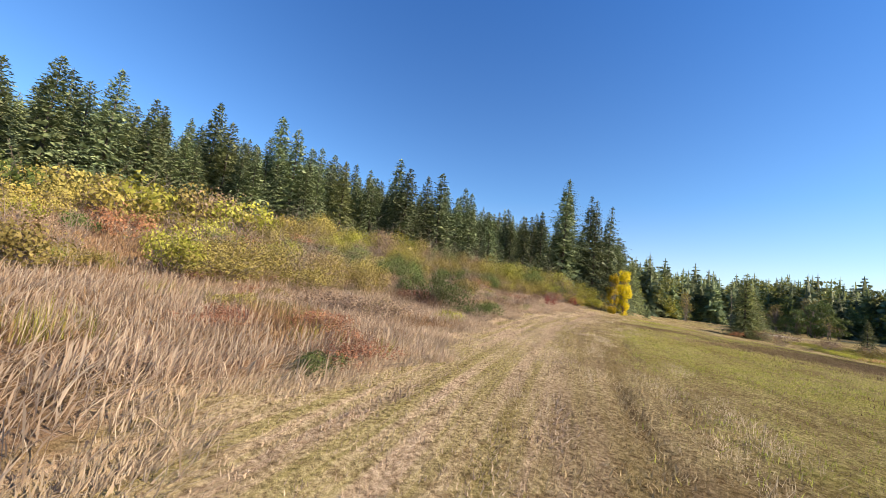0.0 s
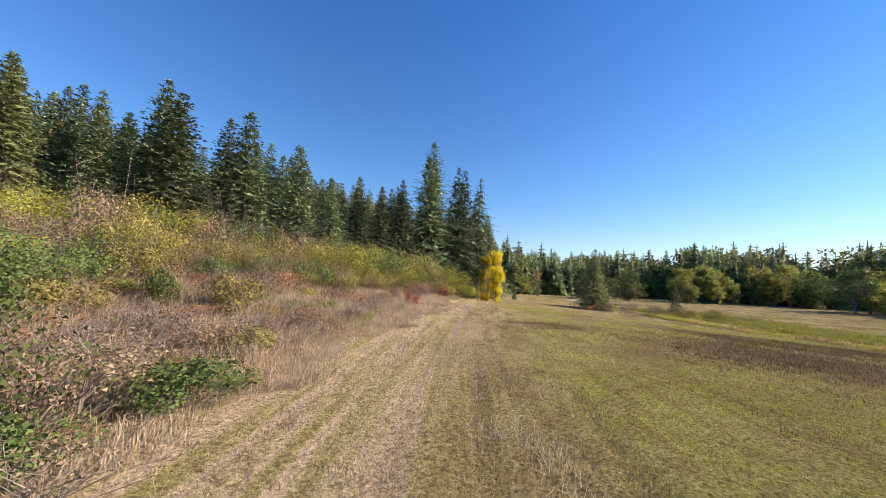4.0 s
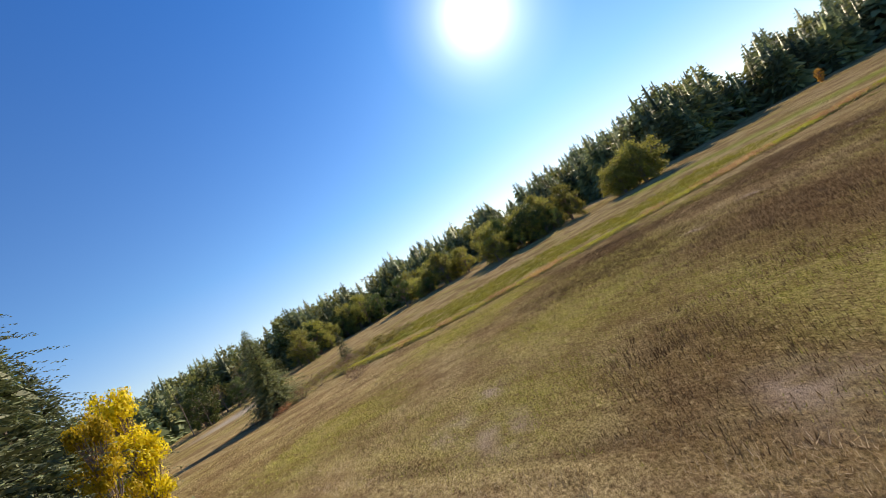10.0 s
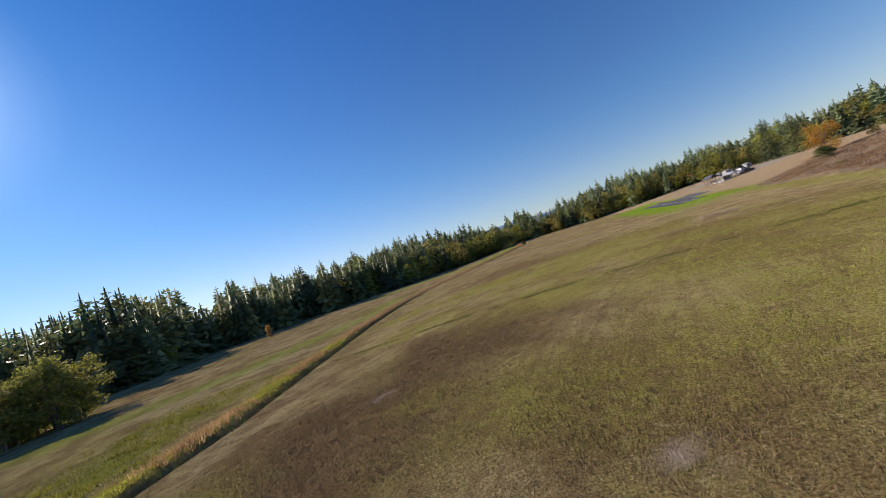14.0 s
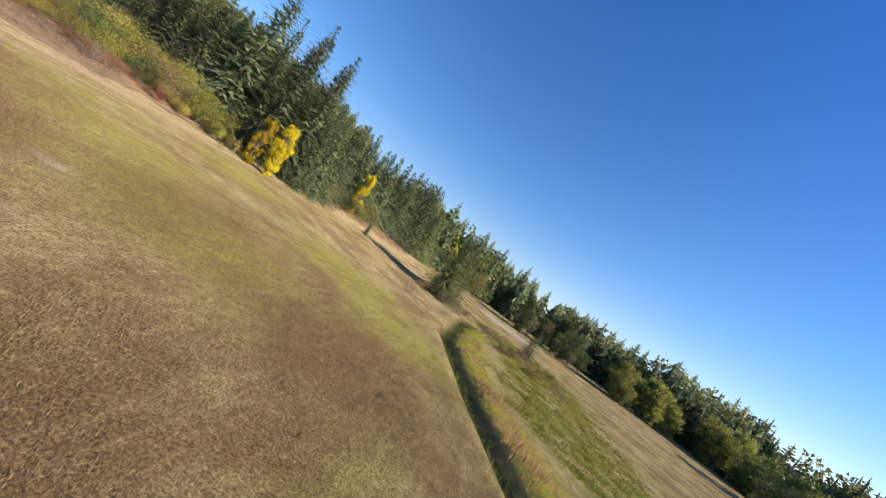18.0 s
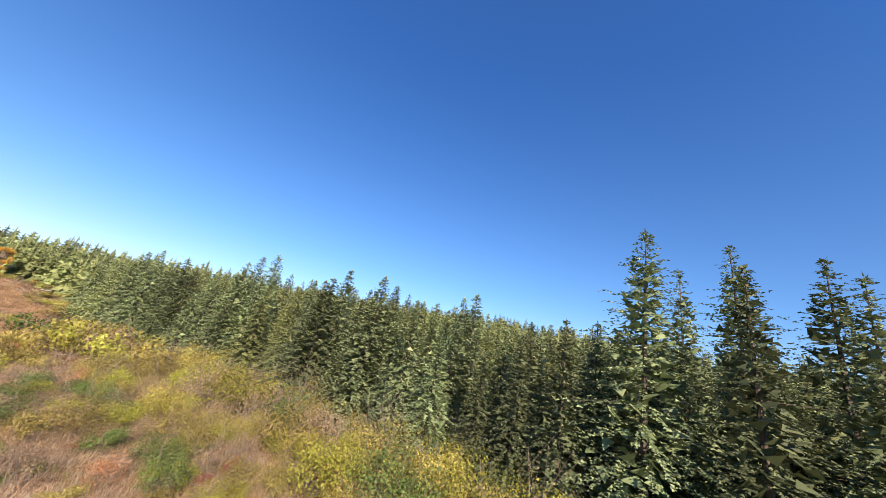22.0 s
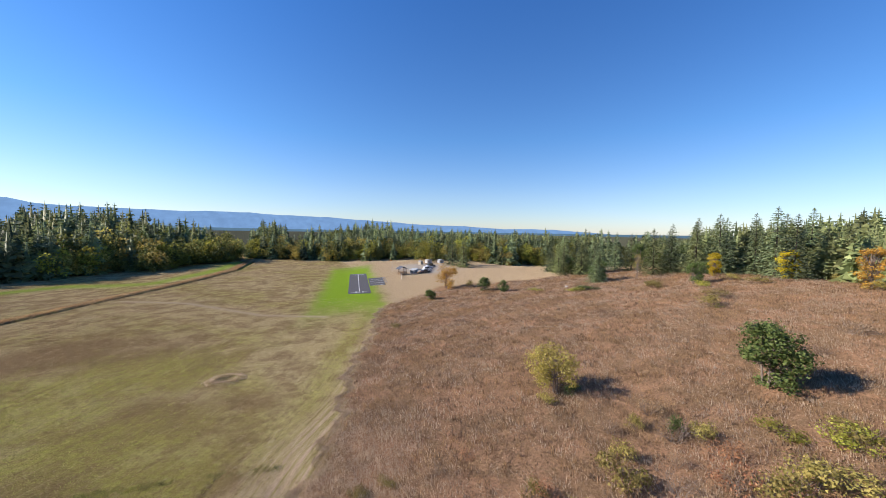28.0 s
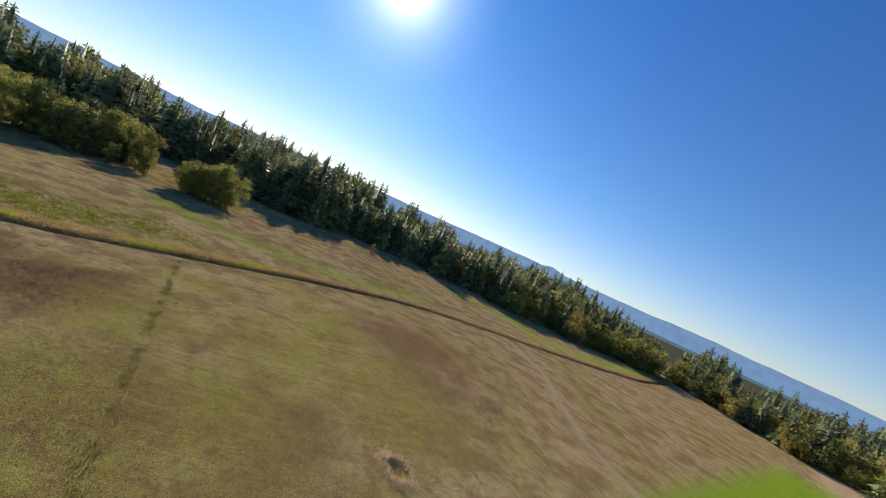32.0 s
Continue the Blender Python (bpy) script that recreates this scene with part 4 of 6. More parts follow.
def shrub(kind, x, y, h=2.0, w=None, turn=None):
    near_by = -16 < x < 32 and 0 < y < 58
    big = near_by and (w or h * 1.3) > 3.0 and kind + " big" in SHRUBS
    s, f = rng.choice(SHRUBS[kind + " big" if big else kind if near_by else kind + " far"])
    root = new("bramble_bush" if kind == "green" else "withered_bush" if kind in ("brown", "bare", "rust", "pale") else "shrub")
    tagged(root, WORDS[kind][0], WORDS[kind][1], "shrubs of the slope")
    for nm, me in (("stem", s), ("foliage", f)):
        o = new(nm, me)
        o.parent = root
    sx = (w or h * 1.3) / (4.6 if big else 2.7)
    root.matrix_basis = pose(x, y, Z(x, y) - 0.08, 0, 0, rng.uniform(0, 360)) @ Matrix.Diagonal((sx, sx * rng.uniform(0.85, 1.15), h / (3.4 if big else 2.0), 1))
    return root


PATHWAY = []
for (t0, x0, y0, z0, *_), (t1, x1, y1, z1, *_) in zip(PATH[:-1], PATH[1:]):
    if z0 < 9.5:
        for k in range(max(1, int((t1 - t0) * 2))):
            f = k / max(1, int((t1 - t0) * 2))
            PATHWAY.append((t0 + (t1 - t0) * f, x0 + (x1 - x0) * f, y0 + (y1 - y0) * f))


def off_path(x, y, d):
    return all((x - px) ** 2 + (y - py) ** 2 > d * d for t, px, py in PATHWAY)


# single shrubs that can be told apart
for kind, x, y, h, w in (("red", 12.2, 38.2, 1.9, 1.5), ("red", 8.0, 46.0, 2.6, 2.6), ("red", 6.4, 49.6, 2.4, 2.8), ("red", 19.2, 49.4, 1.9, 1.7), ("red", 4.5, 41.5, 1.5, 1.4), ("red", 16.2, 50.4, 1.8, 1.8),
                         ("yellow", -4.2, 37.2, 3.6, 4.8), ("olive", -27.6, -0.6, 1.6, 2.6), ("green", -31.4, -0.8, 1.3, 2.4), ("yellow", 10.8, 48.8, 2.6, 2.2), ("lime", 8.1, 47.0, 3.6, 3.4), ("yellow", 14.6, 49.4, 3.2, 2.2), ("lime", 12.8, 50.0, 2.6, 2.4),
                         ("olive", -9.2, 18.4, 3.0, 4.8), ("green", -12.8, 21.0, 2.2, 7.0), ("green", -9.5, 25.6, 2.4, 6.0), ("olive", -19.0, 9.0, 1.7, 2.2), ("brown", -4.2, 12.6, 1.2, 3.6), ("olive", -9.4, 14.6, 2.4, 4.6), ("yellow", -6.8, 21.1, 2.5, 3.8), ("olive", -6.4, 16.8, 2.2, 3.8), ("olive", -11.6, 16.4, 2.4, 3.6),
                         ("rust", -3.3, 9.4, 0.9, 2.4), ("rust", -1.6, 7.2, 0.75, 1.9), ("rust", -2.4, 8.4, 0.8, 1.8), ("green", -2.1, 6.4, 0.6, 1.2), ("rust", -5.2, 8.0, 0.7, 1.8), ("brown", -4.0, 5.4, 0.6, 1.6), ("olive", -6.2, 10.4, 0.9, 1.6),
                         ("brown", 1.6, 20.6, 1.5, 3.2), ("bare", 0.0, 22.2, 1.6, 3.2), ("brown", 2.7, 23.6, 1.4, 2.8), ("rust", -1.2, 19.6, 1.4, 3.2), ("bare", 3.4, 25.8, 1.4, 2.6), ("brown", 5.0, 27.6, 1.3, 2.6), ("pale", 0.6, 26.2, 0.9, 2.6), ("brown", -2.0, 23.4, 1.6, 3.0), ("bare", 2.2, 18.2, 1.0, 2.2), ("brown", -3.6, 26.4, 1.1, 2.8), ("brown", 6.8, 30.4, 1.3, 2.6), ("bare", 8.4, 33.6, 1.4, 2.6),
                         ("lime", 2.4, 45.2, 2.2, 3.6), ("olive", 5.4, 41.6, 2.0, 3.4), ("lime", 7.4, 40.8, 1.9, 3.2), ("olive", 9.4, 42.6, 1.9, 3.2), ("brown", 11.6, 41.4, 1.5, 2.4), ("lime", 4.6, 38.4, 1.7, 3.2), ("olive", 7.0, 38.0, 1.5, 2.8), ("brown", 9.9, 38.0, 1.2, 2.4), ("rust", 14.6, 45.6, 1.9, 2.6), ("rust", 16.2, 47.4, 2.0, 2.8),
                         ("olive", 11.2, 45.6, 2.2, 3.4), ("lime", 0.8, 41.6, 2.2, 3.8), ("red", 5.6, 40.0, 1.3, 1.4), ("pale", 2.6, 36.4, 1.0, 2.8), ("yellow", 8.8, 51.4, 2.8, 2.6), ("lime", 11.4, 51.6, 3.0, 2.8), ("green", 1.4, 39.0, 1.8, 3.4), ("brown", 6.4, 35.6, 1.3, 2.6), ("olive", 13.2, 48.0, 2.4, 3.2), ("yellow", 18.4, 51.6, 2.4, 2.6), ("lime", 21.2, 53.2, 2.4, 2.8), ("rust", 8.2, 36.2, 1.1, 2.2),
                         ("green", -6.4, 28.4, 2.2, 6.2), ("green", -9.2, 29.6, 2.0, 5.0), ("yellow", -8.8, 33.4, 1.9, 2.2), ("lime", -6.0, 32.6, 1.7, 2.4), ("olive", 1.6, 38.8, 2.4, 3.2), ("lime", -3.6, 35.6, 2.6, 3.6),
                         ("brown", -2.6, 13.8, 1.3, 3.6), ("green", -32.7, 9.2, 2.3, 1.8), ("olive", -31.0, 7.0, 1.8, 1.8), ("brown", -68.1, 8.4, 2.4, 4.2), ("olive", -72.8, 15.6, 2.2, 3.6), ("brown", -59.1, 8.6, 1.2, 2.4),
                         ("lime", -39.0, 13.4, 1.5, 3.6), ("olive", -42.4, 16.2, 1.7, 4.0), ("olive", -51.2, 22.0, 2.6, 4.4), ("lime", -46.0, 18.5, 1.6, 3.4), ("olive", -36.0, 18.0, 1.6, 3.6),
                         ("green", -74.6, -40.2, 1.5, 6.5), ("lime", -71.0, -42.6, 1.0, 4.0), ("olive", -86.0, -30.8, 2.0, 4.6), ("olive", -80.4, -14.0, 2.2, 5.4), ("olive", -95.0, -14.0, 2.4, 4.6), ("olive", -98.0, -20.0, 2.2, 4.4), ("lime", -65.5, -51.0, 1.3, 5.0), ("lime", -72.2, -41.6, 1.6, 4.0), ("brown", -75.5, -40.0, 1.9, 5.2),
                         ("olive", -83.6, -28.8, 2.8, 5.0), ("olive", -73.0, -10.6, 3.0, 5.4), ("lime", -88.0, -20.6, 2.6, 3.4), ("brown", -79.5, -12.4, 2.4, 4.6), ("olive", -55.1, -70.6, 3.5, 2.8), ("brown", -41.3, -46.1, 0.9, 6.0),
                         ("brown", -35.6, -35.4, 0.8, 7.0), ("olive", -22.4, -39.6, 0.9, 4.0), ("brown", -47.0, -40.0, 0.7, 5.0), ("brown", -28.0, -46.0, 0.8, 4.0), ("olive", -20.4, 27.8, 2.3, 3.6), ("olive", -16.8, 32.4, 2.8, 4.0),
                         ("lime", 12.5, 47.0, 2.8, 3.2), ("yellow", 10.0, 46.2, 2.6, 2.4), ("lime", 23.6, 53.2, 2.6, 3.0), ("yellow", 25.2, 54.4, 2.2, 2.4), ("yellow", 20.4, 51.6, 2.0, 2.4), ("olive", -10.4, 17.4, 2.8, 4.2), ("lime", -41.4, 16.4, 1.9, 4.4), ("green", -52.0, 23.8, 2.6, 4.6),
                         ("lime", -11.5, 33.5, 3.0, 4.4), ("bare", -14.2, 29.4, 2.0, 3.0), ("green", 3.0, 21.0, 1.2, 2.4), ("green", 1.3, 19.2, 1.0, 2.2), ("lime", 0.6, 16.2, 0.8, 1.6), ("bare", -0.2, 18.8, 1.2, 2.4),
                         ("brown", 52.6, 53.4, 2.6, 3.6), ("brown", 65.0, 64.5, 3.2, 5.5), ("brown", 69.5, 61.5, 2.6, 5.0), ("olive", 73.0, 58.0, 2.2, 4.5), ("brown", 62.0, 66.0, 2.8, 4.0), ("olive", 77.0, 55.0, 2.0, 4.0), ("brown", 81.5, 53.0, 1.7, 4.0), ("brown", 75.0, 66.0, 2.6, 5.0), ("brown", 79.5, 63.0, 2.4, 5.0), ("rust", 57.0, 66.0, 1.8, 3.5), ("brown", 60.0, 70.5, 1.9, 3.2), ("olive", 84.0, 60.0, 2.2, 4.5)):
    shrub(kind, x, y, h, w)

# the belt of shrubs between the grass and the firs
belt = []
tries = 0
while len(belt) < 265 and tries < 12000:
    tries += 1
    x = rng.uniform(-34, 44)
    ye = float(edge_y(x))
    depth = 17 if x < 12 else 8.0
    y = ye + 0.5 - abs(rng.gauss(0, 1)) * depth * 0.55
    if (x < -13 and rng.random() < 0.6) or float(mown_edge(y)) - x < 1.5 or any((x - a) ** 2 + (y - b) ** 2 < 4.2 for a, b in belt) or not off_path(x, y, 6.5 if ye - y > 7 else 3.5):
        continue
    belt.append((x, y))
    back = ye - y
    q = rng.random()
    if back > 9:
        kind, h = ("bare" if q < 0.12 else "brown" if q < 0.32 else "olive" if q < 0.62 else "lime" if q < 0.76 else "yellow" if q < 0.82 else "rust" if q < 0.92 else "green"), rng.uniform(1.6, 3.2)
    else:
        kind, h = ("olive" if q < 0.40 else "lime" if q < 0.60 else "yellow" if q < 0.66 else "green" if q < 0.84 else "red" if q < 0.855 else "brown"), rng.uniform(3.2, 5.4)
    h = h if off_path(x, y, 4.0) else min(h, 1.7)
    shrub(kind, x, y, h, h * rng.uniform(1.0, 1.4))
# low withered growth in the tall grass beside the mown strip
for i in range(52):
    y = rng.uniform(2, 36)
    x = float(mown_edge(y)) - rng.uniform(1.2, 13)
    if off_path(x, y, 3.2):
        shrub(("brown", "rust", "brown", "olive")[i % 4], x, y, rng.uniform(0.5, 1.0), rng.uniform(1.2, 2.4))
for i in range(44):
    y = rng.uniform(22, 39)
    x = float(mown_edge(y)) - rng.uniform(0.9, 7.5)
    if off_path(x, y, 2.2):
        shrub(("pale", "pale", "brown", "pale", "rust")[i % 5], x, y, rng.uniform(0.5, 0.95), rng.uniform(1.1, 2.2))
# along the foot of the upper wood
for i in range(46):
    x = rng.uniform(-128, -36)
    y = float(edge_y(x)) - rng.uniform(0.5, 6.5)
    shrub(("olive", "brown", "lime", "olive", "bare")[i % 5], x, y, rng.uniform(1.4, 2.8), rng.uniform(2.4, 4.4))

# golden growth in the clearing below the house
for i in range(14):
    shrub(("yellow", "olive", "lime")[i % 3], HOUSE[0] + rng.uniform(4, 17), HOUSE[1] + rng.uniform(-2.6, 3.6), rng.uniform(2.2, 3.8), rng.uniform(3.0, 4.6))

TREES = {}
for kind, mat, h, w, leaves, size, trunks, low in (("yellow", LEAF_YELLOW, 8.0, 3.6, 7600, 0.2, 1, -0.1), ("orange", LEAF_ORANGE, 8.0, 3.2, 3600, 0.2, 1, -0.1), ("grove", LEAF_GROVE, 11.0, 8.5, 2600, 0.40, 2, -0.06),
                                                   ("green", LEAF_GREEN, 11.0, 8.0, 2600, 0.40, 2, -0.06), ("oak", LEAF_ORANGE, 7.5, 9.0, 2400, 0.34, 2, 0.05), ("hill", LEAF_GOLD, 5.5, 5.2, 4200, 0.2, 4, 0.16),
                                                   ("dense", LEAF_GREEN, 6.5, 5.4, 5200, 0.24, 3, -0.12), ("willow", LEAF_OLIVE, 9.0, 5.0, 500, 0.3, 3, 0.3)):
    TREES[kind] = [both("trunk", "crown", broad_meshes(500 + 13 * i + len(kind), h, w, leaves, size, trunks, 64 if w / h < 0.5 else 34 if kind in ("dense", "hill") else 24, low), TWIG, mat) + (h,) for i in range(2)]
TREE_WORDS = {"yellow": "slender golden yellow autumn tree before dark firs", "orange": "slender tree in orange and gold autumn leaf", "grove": "broad-leaved meadow tree turning yellow-green",
              "green": "broad-leaved tree with full dull green crown", "oak": "spreading low tree with rusty orange crown", "dense": "dense dark green tree alone on the slope", "hill": "small many-stemmed tree with thin golden crown", "willow": "thin half-bare tree with upright branches"}


def tree(kind, x, y, h, wide=1.0, group="", label=""):
    t, c, full = rng.choice(TREES[kind])
    root = plant("broadleaf_tree", t, c, label or TREE_WORDS[kind], "tree", group)
    root.matrix_basis = pose(x, y, Z(x, y) - 0.12, 0, 0, rng.uniform(0, 360)) @ Matrix.Diagonal((wide * h / full, wide * h / full, h / full, 1))


tree("yellow", 29.6, 55.6, 7.8, 0.72)
tree("yellow", 27.4, 54.8, 7.0, 0.64, label="slender amber and yellow autumn tree before dark firs")
tree("yellow", 39.6, 78.6, 9.8, 0.62)
tree("hill", -29.7, -2.0, 5.3, 1.2)
tree("dense", -47.2, 9.2, 6.8, 1.25)
tree("oak", -49.0, -75.5, 7.6, 1.0)
tree("dense", -56.0, -62.6, 4.4, 1.25)
tree("dense", -59.2, -57.2, 3.6, 1.25)
tree("dense", -38.6, -62.4, 2.9, 1.7)
tree("dense", -88.5, -50.2, 6.6, 1.2)
tree("green", -96.5, -70.0, 7.5, 1.1)
tree("orange", -94.5, 2.0, 8.0, 1.3)
tree("yellow", -105.0, -13.0, 7.2, 1.3)
tree("orange", -124.0, -37.0, 6.0, 1.2)
tree("yellow", -103.5, -27.0, 6.5, 1.2)
tree("green", -90.5, -24.2, 5.6, 1.0)
tree("green", -115.0, -46.0, 9.0, 0.9)
tree("green", -92.7, -24.4, 6.0, 1.0)
tree("green", -107.5, -51.0, 10.5, 0.9)
tree("willow", -95.0, -42.0, 8.0, 0.7)
tree("orange", 126.0, -92.0, 5.0, 1.2, label="small red-orange tree before the dark wood")
tree("orange", 176.0, 35.0, 5.0, 1.2)
tree("willow", 92.0, 128.0, 12.0, 0.8)
for cx, cy, n, sx, sy, h0, kinds in ((119, -22, 11, 9, 6, 13.5, ("grove",)), (138, 10, 30, 14, 18, 15, ("grove", "green", "grove")), (182, 52, 20, 13, 18, 17, ("grove", "green", "grove")), (205, 98, 14, 12, 14, 18, ("green", "grove")), (130, 128, 10, 20, 8, 14, ("green", "green", "willow")), (165, 112, 12, 14, 10, 17, ("grove", "green"))):
    for i in range(int(n * 1.5)):
        x, y = cx + rng.uniform(-1, 1) * sx, cy + rng.uniform(-1, 1) * sy
        tree(kinds[i % len(kinds)], x, y, h0 * rng.uniform(0.45, 1.1), rng.uniform(0.8, 1.3), "meadow groves")

# firs that stand apart
for x, y, h, w in ((61.4, 69.3, 13.0, 1.3), (64.0, 71.5, 12.0, 1.4), (44.6, 73.6, 3.2, 1.0), (138.5, -1.0, 6.5, 1.2), (82.0, 66.0, 6.5, 1.3), (-98.4, -78.5, 11.0, 1.35), (-97.7, -66.0, 11.5, 1.3), (-106, -77, 14.5, 1.0), (-86.5, -48.0, 8.6, 1.25), (-103, -70, 10.5, 1.4),
                   (-116, -67.5, 13.0, 1.2), (-78.2, -133.9, 17.2, 1.15), (-79.4, -123.6, 15.3, 1.25), (-116, -47, 13.0, 1.2), (-123, -43.5, 15.2, 1.1), (-128, -40, 17.0, 1.0), (-121, -50, 12.0, 1.2), (-104.6, -44.2, 14.2, 1.2), (-109.4, -42, 15.0, 1.1), (-109.5, -35, 16.2, 1.1), (-111.5, -30.2, 16.6, 1.15), (-116.8, -24.5, 14.5, 1.2), (-111.5, -18, 17.0, 1.2),
                   (-114, -38, 15.5, 1.1), (-118, -32, 16, 1.1), (-117, -14, 16.5, 1.1), (-105, -12, 14.5, 1.2), (-104.5, -89, 12.5, 1.2), (-101, -78.5, 14.5, 1.15), (-98.3, -67, 12.5, 1.2), (-107.5, -84, 13.5, 1.2), (-111, -92, 13, 1.2), (-85.6, -48.2, 8.4, 1.3), (-94, -71, 9.0, 1.4), (-116.5, -61, 13.5, 1.2), (-120, -20, 16, 1.1), (-124, -28, 17, 1.1), (-110, -72, 12, 1.2), (-106.5, -66, 11, 1.3), (-99, -84, 11.5, 1.2), (62, 112, 17, 1.2), (65, 118, 16, 1.2)):
    conifer(x, y, h=h, wide=w, dark=rng.random() < 0.6, kind="plain" if abs(x) > 70 else None, group="scattered firs", label="single dark fir standing apart on open ground" if h > 3 else "little green fir sapling in the mown grass")


# ---- grass ----
def tufts(seed, x, y, z, h, blades, spread, width, lean=0.5, plume=False):
    """Tufts of thin bent blades: one triangle each, or a kite that is widest at the seed head."""
    rs = np.random.RandomState(seed)
    n = len(x)
    X, Y, G, H = (np.repeat(v, blades) for v in (x, y, z, h))
    m = n * blades
    a = rs.uniform(0, 6.283, m)
    r = spread * np.sqrt(rs.rand(m)) * np.repeat(rs.uniform(0.6, 1.4, n), blades)
    bx, by = X + r * np.cos(a), Y + r * np.sin(a)
    L = H * rs.uniform(0.5, 1.15, m)
    k = rs.uniform(0, 6.283, m)
    w = width * rs.uniform(0.6, 1.4, m)
    tilt = lean * rs.rand(m)
    wind = 0.35 * value_noise(bx, by, 9, seed)
    tx = bx + L * tilt * (0.5 * np.cos(a) + 0.5 * np.cos(k) + 0.25 + wind)
    ty = by + L * tilt * (0.5 * np.sin(a) + 0.5 * np.sin(k) + wind)
    tip = G + L * np.sqrt(np.maximum(0.15, 1 - 0.35 * tilt * tilt))
    cx, cy = w * np.cos(k + 1.3), w * np.sin(k + 1.3)
    if plume:
        f = rs.uniform(0.55, 0.8, m)
        mx, my, mz = bx + (tx - bx) * f ** 1.5, by + (ty - by) * f ** 1.5, G + (tip - G) * f
        V = np.stack([np.stack([bx, by, G - 0.03], 1), np.stack([mx + cx, my + cy, mz], 1), np.stack([tx, ty, tip], 1), np.stack([mx - cx, my - cy, mz], 1)], 1).reshape(-1, 3)
        return V, np.arange(m * 4).reshape(-1, 4)
    V = np.stack([np.stack([bx - cx, by - cy, G - 0.03], 1), np.stack([bx + cx, by + cy, G - 0.03], 1), np.stack([tx, ty, tip], 1)], 1).reshape(-1, 3)
    return V, np.arange(m * 3).reshape(-1, 3)


def scatter(seed, n, x0, x1, y0, y1, density):
    rs = np.random.RandomState(seed)
    x, y = rs.uniform(x0, x1, n), rs.uniform(y0, y1, n)
    k = rs.rand(n) < density(x, y)
    return x[k], y[k]


def grass(name, seed, x, y, h, blades, spread, width, mat, label, lean=0.5, plume=False):
    V, F = tufts(seed, x, y, ground_z(x, y), h, blades, spread, width, lean, plume)
    return tagged(new(name, fast_mesh(name, V, F, mat)), label, "grass", kind="stuff")


def open_slope(x, y):
    return rough_cover(x, y) * (y < edge_y(x) - 0.5)


def near_walk(x, y, d):
    b = np.full(np.shape(x), 1e9)
    for t, px, py in PATHWAY:
        b = np.minimum(b, np.hypot(x - px, y - py))
    return np.clip(1.4 - b / d, 0, 1)


rs = np.random.RandomState(5)
# the far slope in broad tufts, the part beside the low flight in fine stalks
x, y = scatter(61, 150000, -112, 18, -72, 46, lambda x, y: open_slope(x, y) * (0.36 + 0.3 * value_noise(x, y, 6, 2)) * (1 - 0.97 * np.minimum(1, 1.3 * near_walk(x, y, 12))))
k = value_noise(x, y, 11, 22) + 0.5 * value_noise(x, y, 3, 23) > 0.12
h = 0.34 + 0.2 * rs.rand(len(x)) + 0.14 * np.clip(value_noise(x, y, 7, 21), -1, 1)
grass("tall_dry_grass", 62, x[~k], y[~k], h[~k], 5, 0.32, 0.026, GRASS_DRY, "tall dry pinkish grass bending over the slope", 1.5)
grass("russet_grass", 60, x[k], y[k], h[k], 5, 0.32, 0.026, GRASS_RUSSET, "russet brown dry grass in drifts over the slope", 1.5)
x, y = scatter(63, 110000, -16, 20, -12, 48, lambda x, y: open_slope(x, y) * np.minimum(1, 1.3 * near_walk(x, y, 12)) * (0.62 + 0.38 * value_noise(x, y, 3, 24)))
k = value_noise(x, y, 6, 25) + 0.4 * value_noise(x, y, 2, 26) > 0.5
h = 0.30 + 0.28 * rs.rand(len(x)) + 0.12 * value_noise(x, y, 4, 27)
grass("dry_weeds", 64, x[~k], y[~k], h[~k], 7, 0.26, 0.0085, GRASS_DRY, "withered pale grass stalks with feathery seed heads", 2.0, True)
grass("russet_stalks", 59, x[k], y[k], h[k], 7, 0.26, 0.0085, GRASS_RUSSET, "russet grass stalks with feathery seed heads", 2.0, True)
x, y = scatter(65, 16000, -60, 18, -40, 46, lambda x, y: open_slope(x, y) * (value_noise(x, y, 9, 31) > 0.2) * (1 - np.minimum(1, 1.5 * near_walk(x, y, 9))))
grass("brown_weeds", 66, x, y, 0.35 + 0.35 * rs.rand(len(x)), 8, 0.3, 0.012, LEAF_BROWN, "dark brown dead weeds in patches", 1.6, True)
x, y = scatter(67, 3600, -20, 14, 4, 46, lambda x, y: open_slope(x, y) * (value_noise(x, y, 7, 41) > 0.36))
grass("broom_clumps", 68, x, y, 0.35 + 0.35 * rs.rand(len(x)), 14, 0.22, 0.009, LEAF_LIME, "fresh green tufts among dry grass", 0.8)
x, y = scatter(69, 380000, -4, 42, -6, 58, lambda x, y: (1 - rough_cover(x, y)) * near_walk(x, y, 11) * (0.62 + 0.38 * value_noise(x, y, 2.4, 6)) * (1 - 0.7 * lushness(x, y)) * (1 - 0.75 * umber_cover(x, y)))
k = x - mown_edge(y) < 5.0 + 1.4 * value_noise(x, y, 3, 19)
grass("mown_grass", 70, x[~k], y[~k], 0.05 + 0.05 * rs.rand((~k).sum()), 3, 0.13, 0.009, GRASS_MEADOW, "short mown grass bleached to straw colour", 2.4)
grass("mown_stubble", 48, x[k], y[k], 0.05 + 0.06 * rs.rand(k.sum()), 3, 0.13, 0.009, GRASS_PINK, "pinkish dry stubble on the mown strip", 2.4)
x, y = scatter(71, 170000, 0, 52, -20, 52, lambda x, y: (1 - rough_cover(x, y)) * near_walk(x, y, 13) * np.clip(lushness(x, y) * 1.2, 0, 1) * (1 - 0.75 * umber_cover(x, y)))
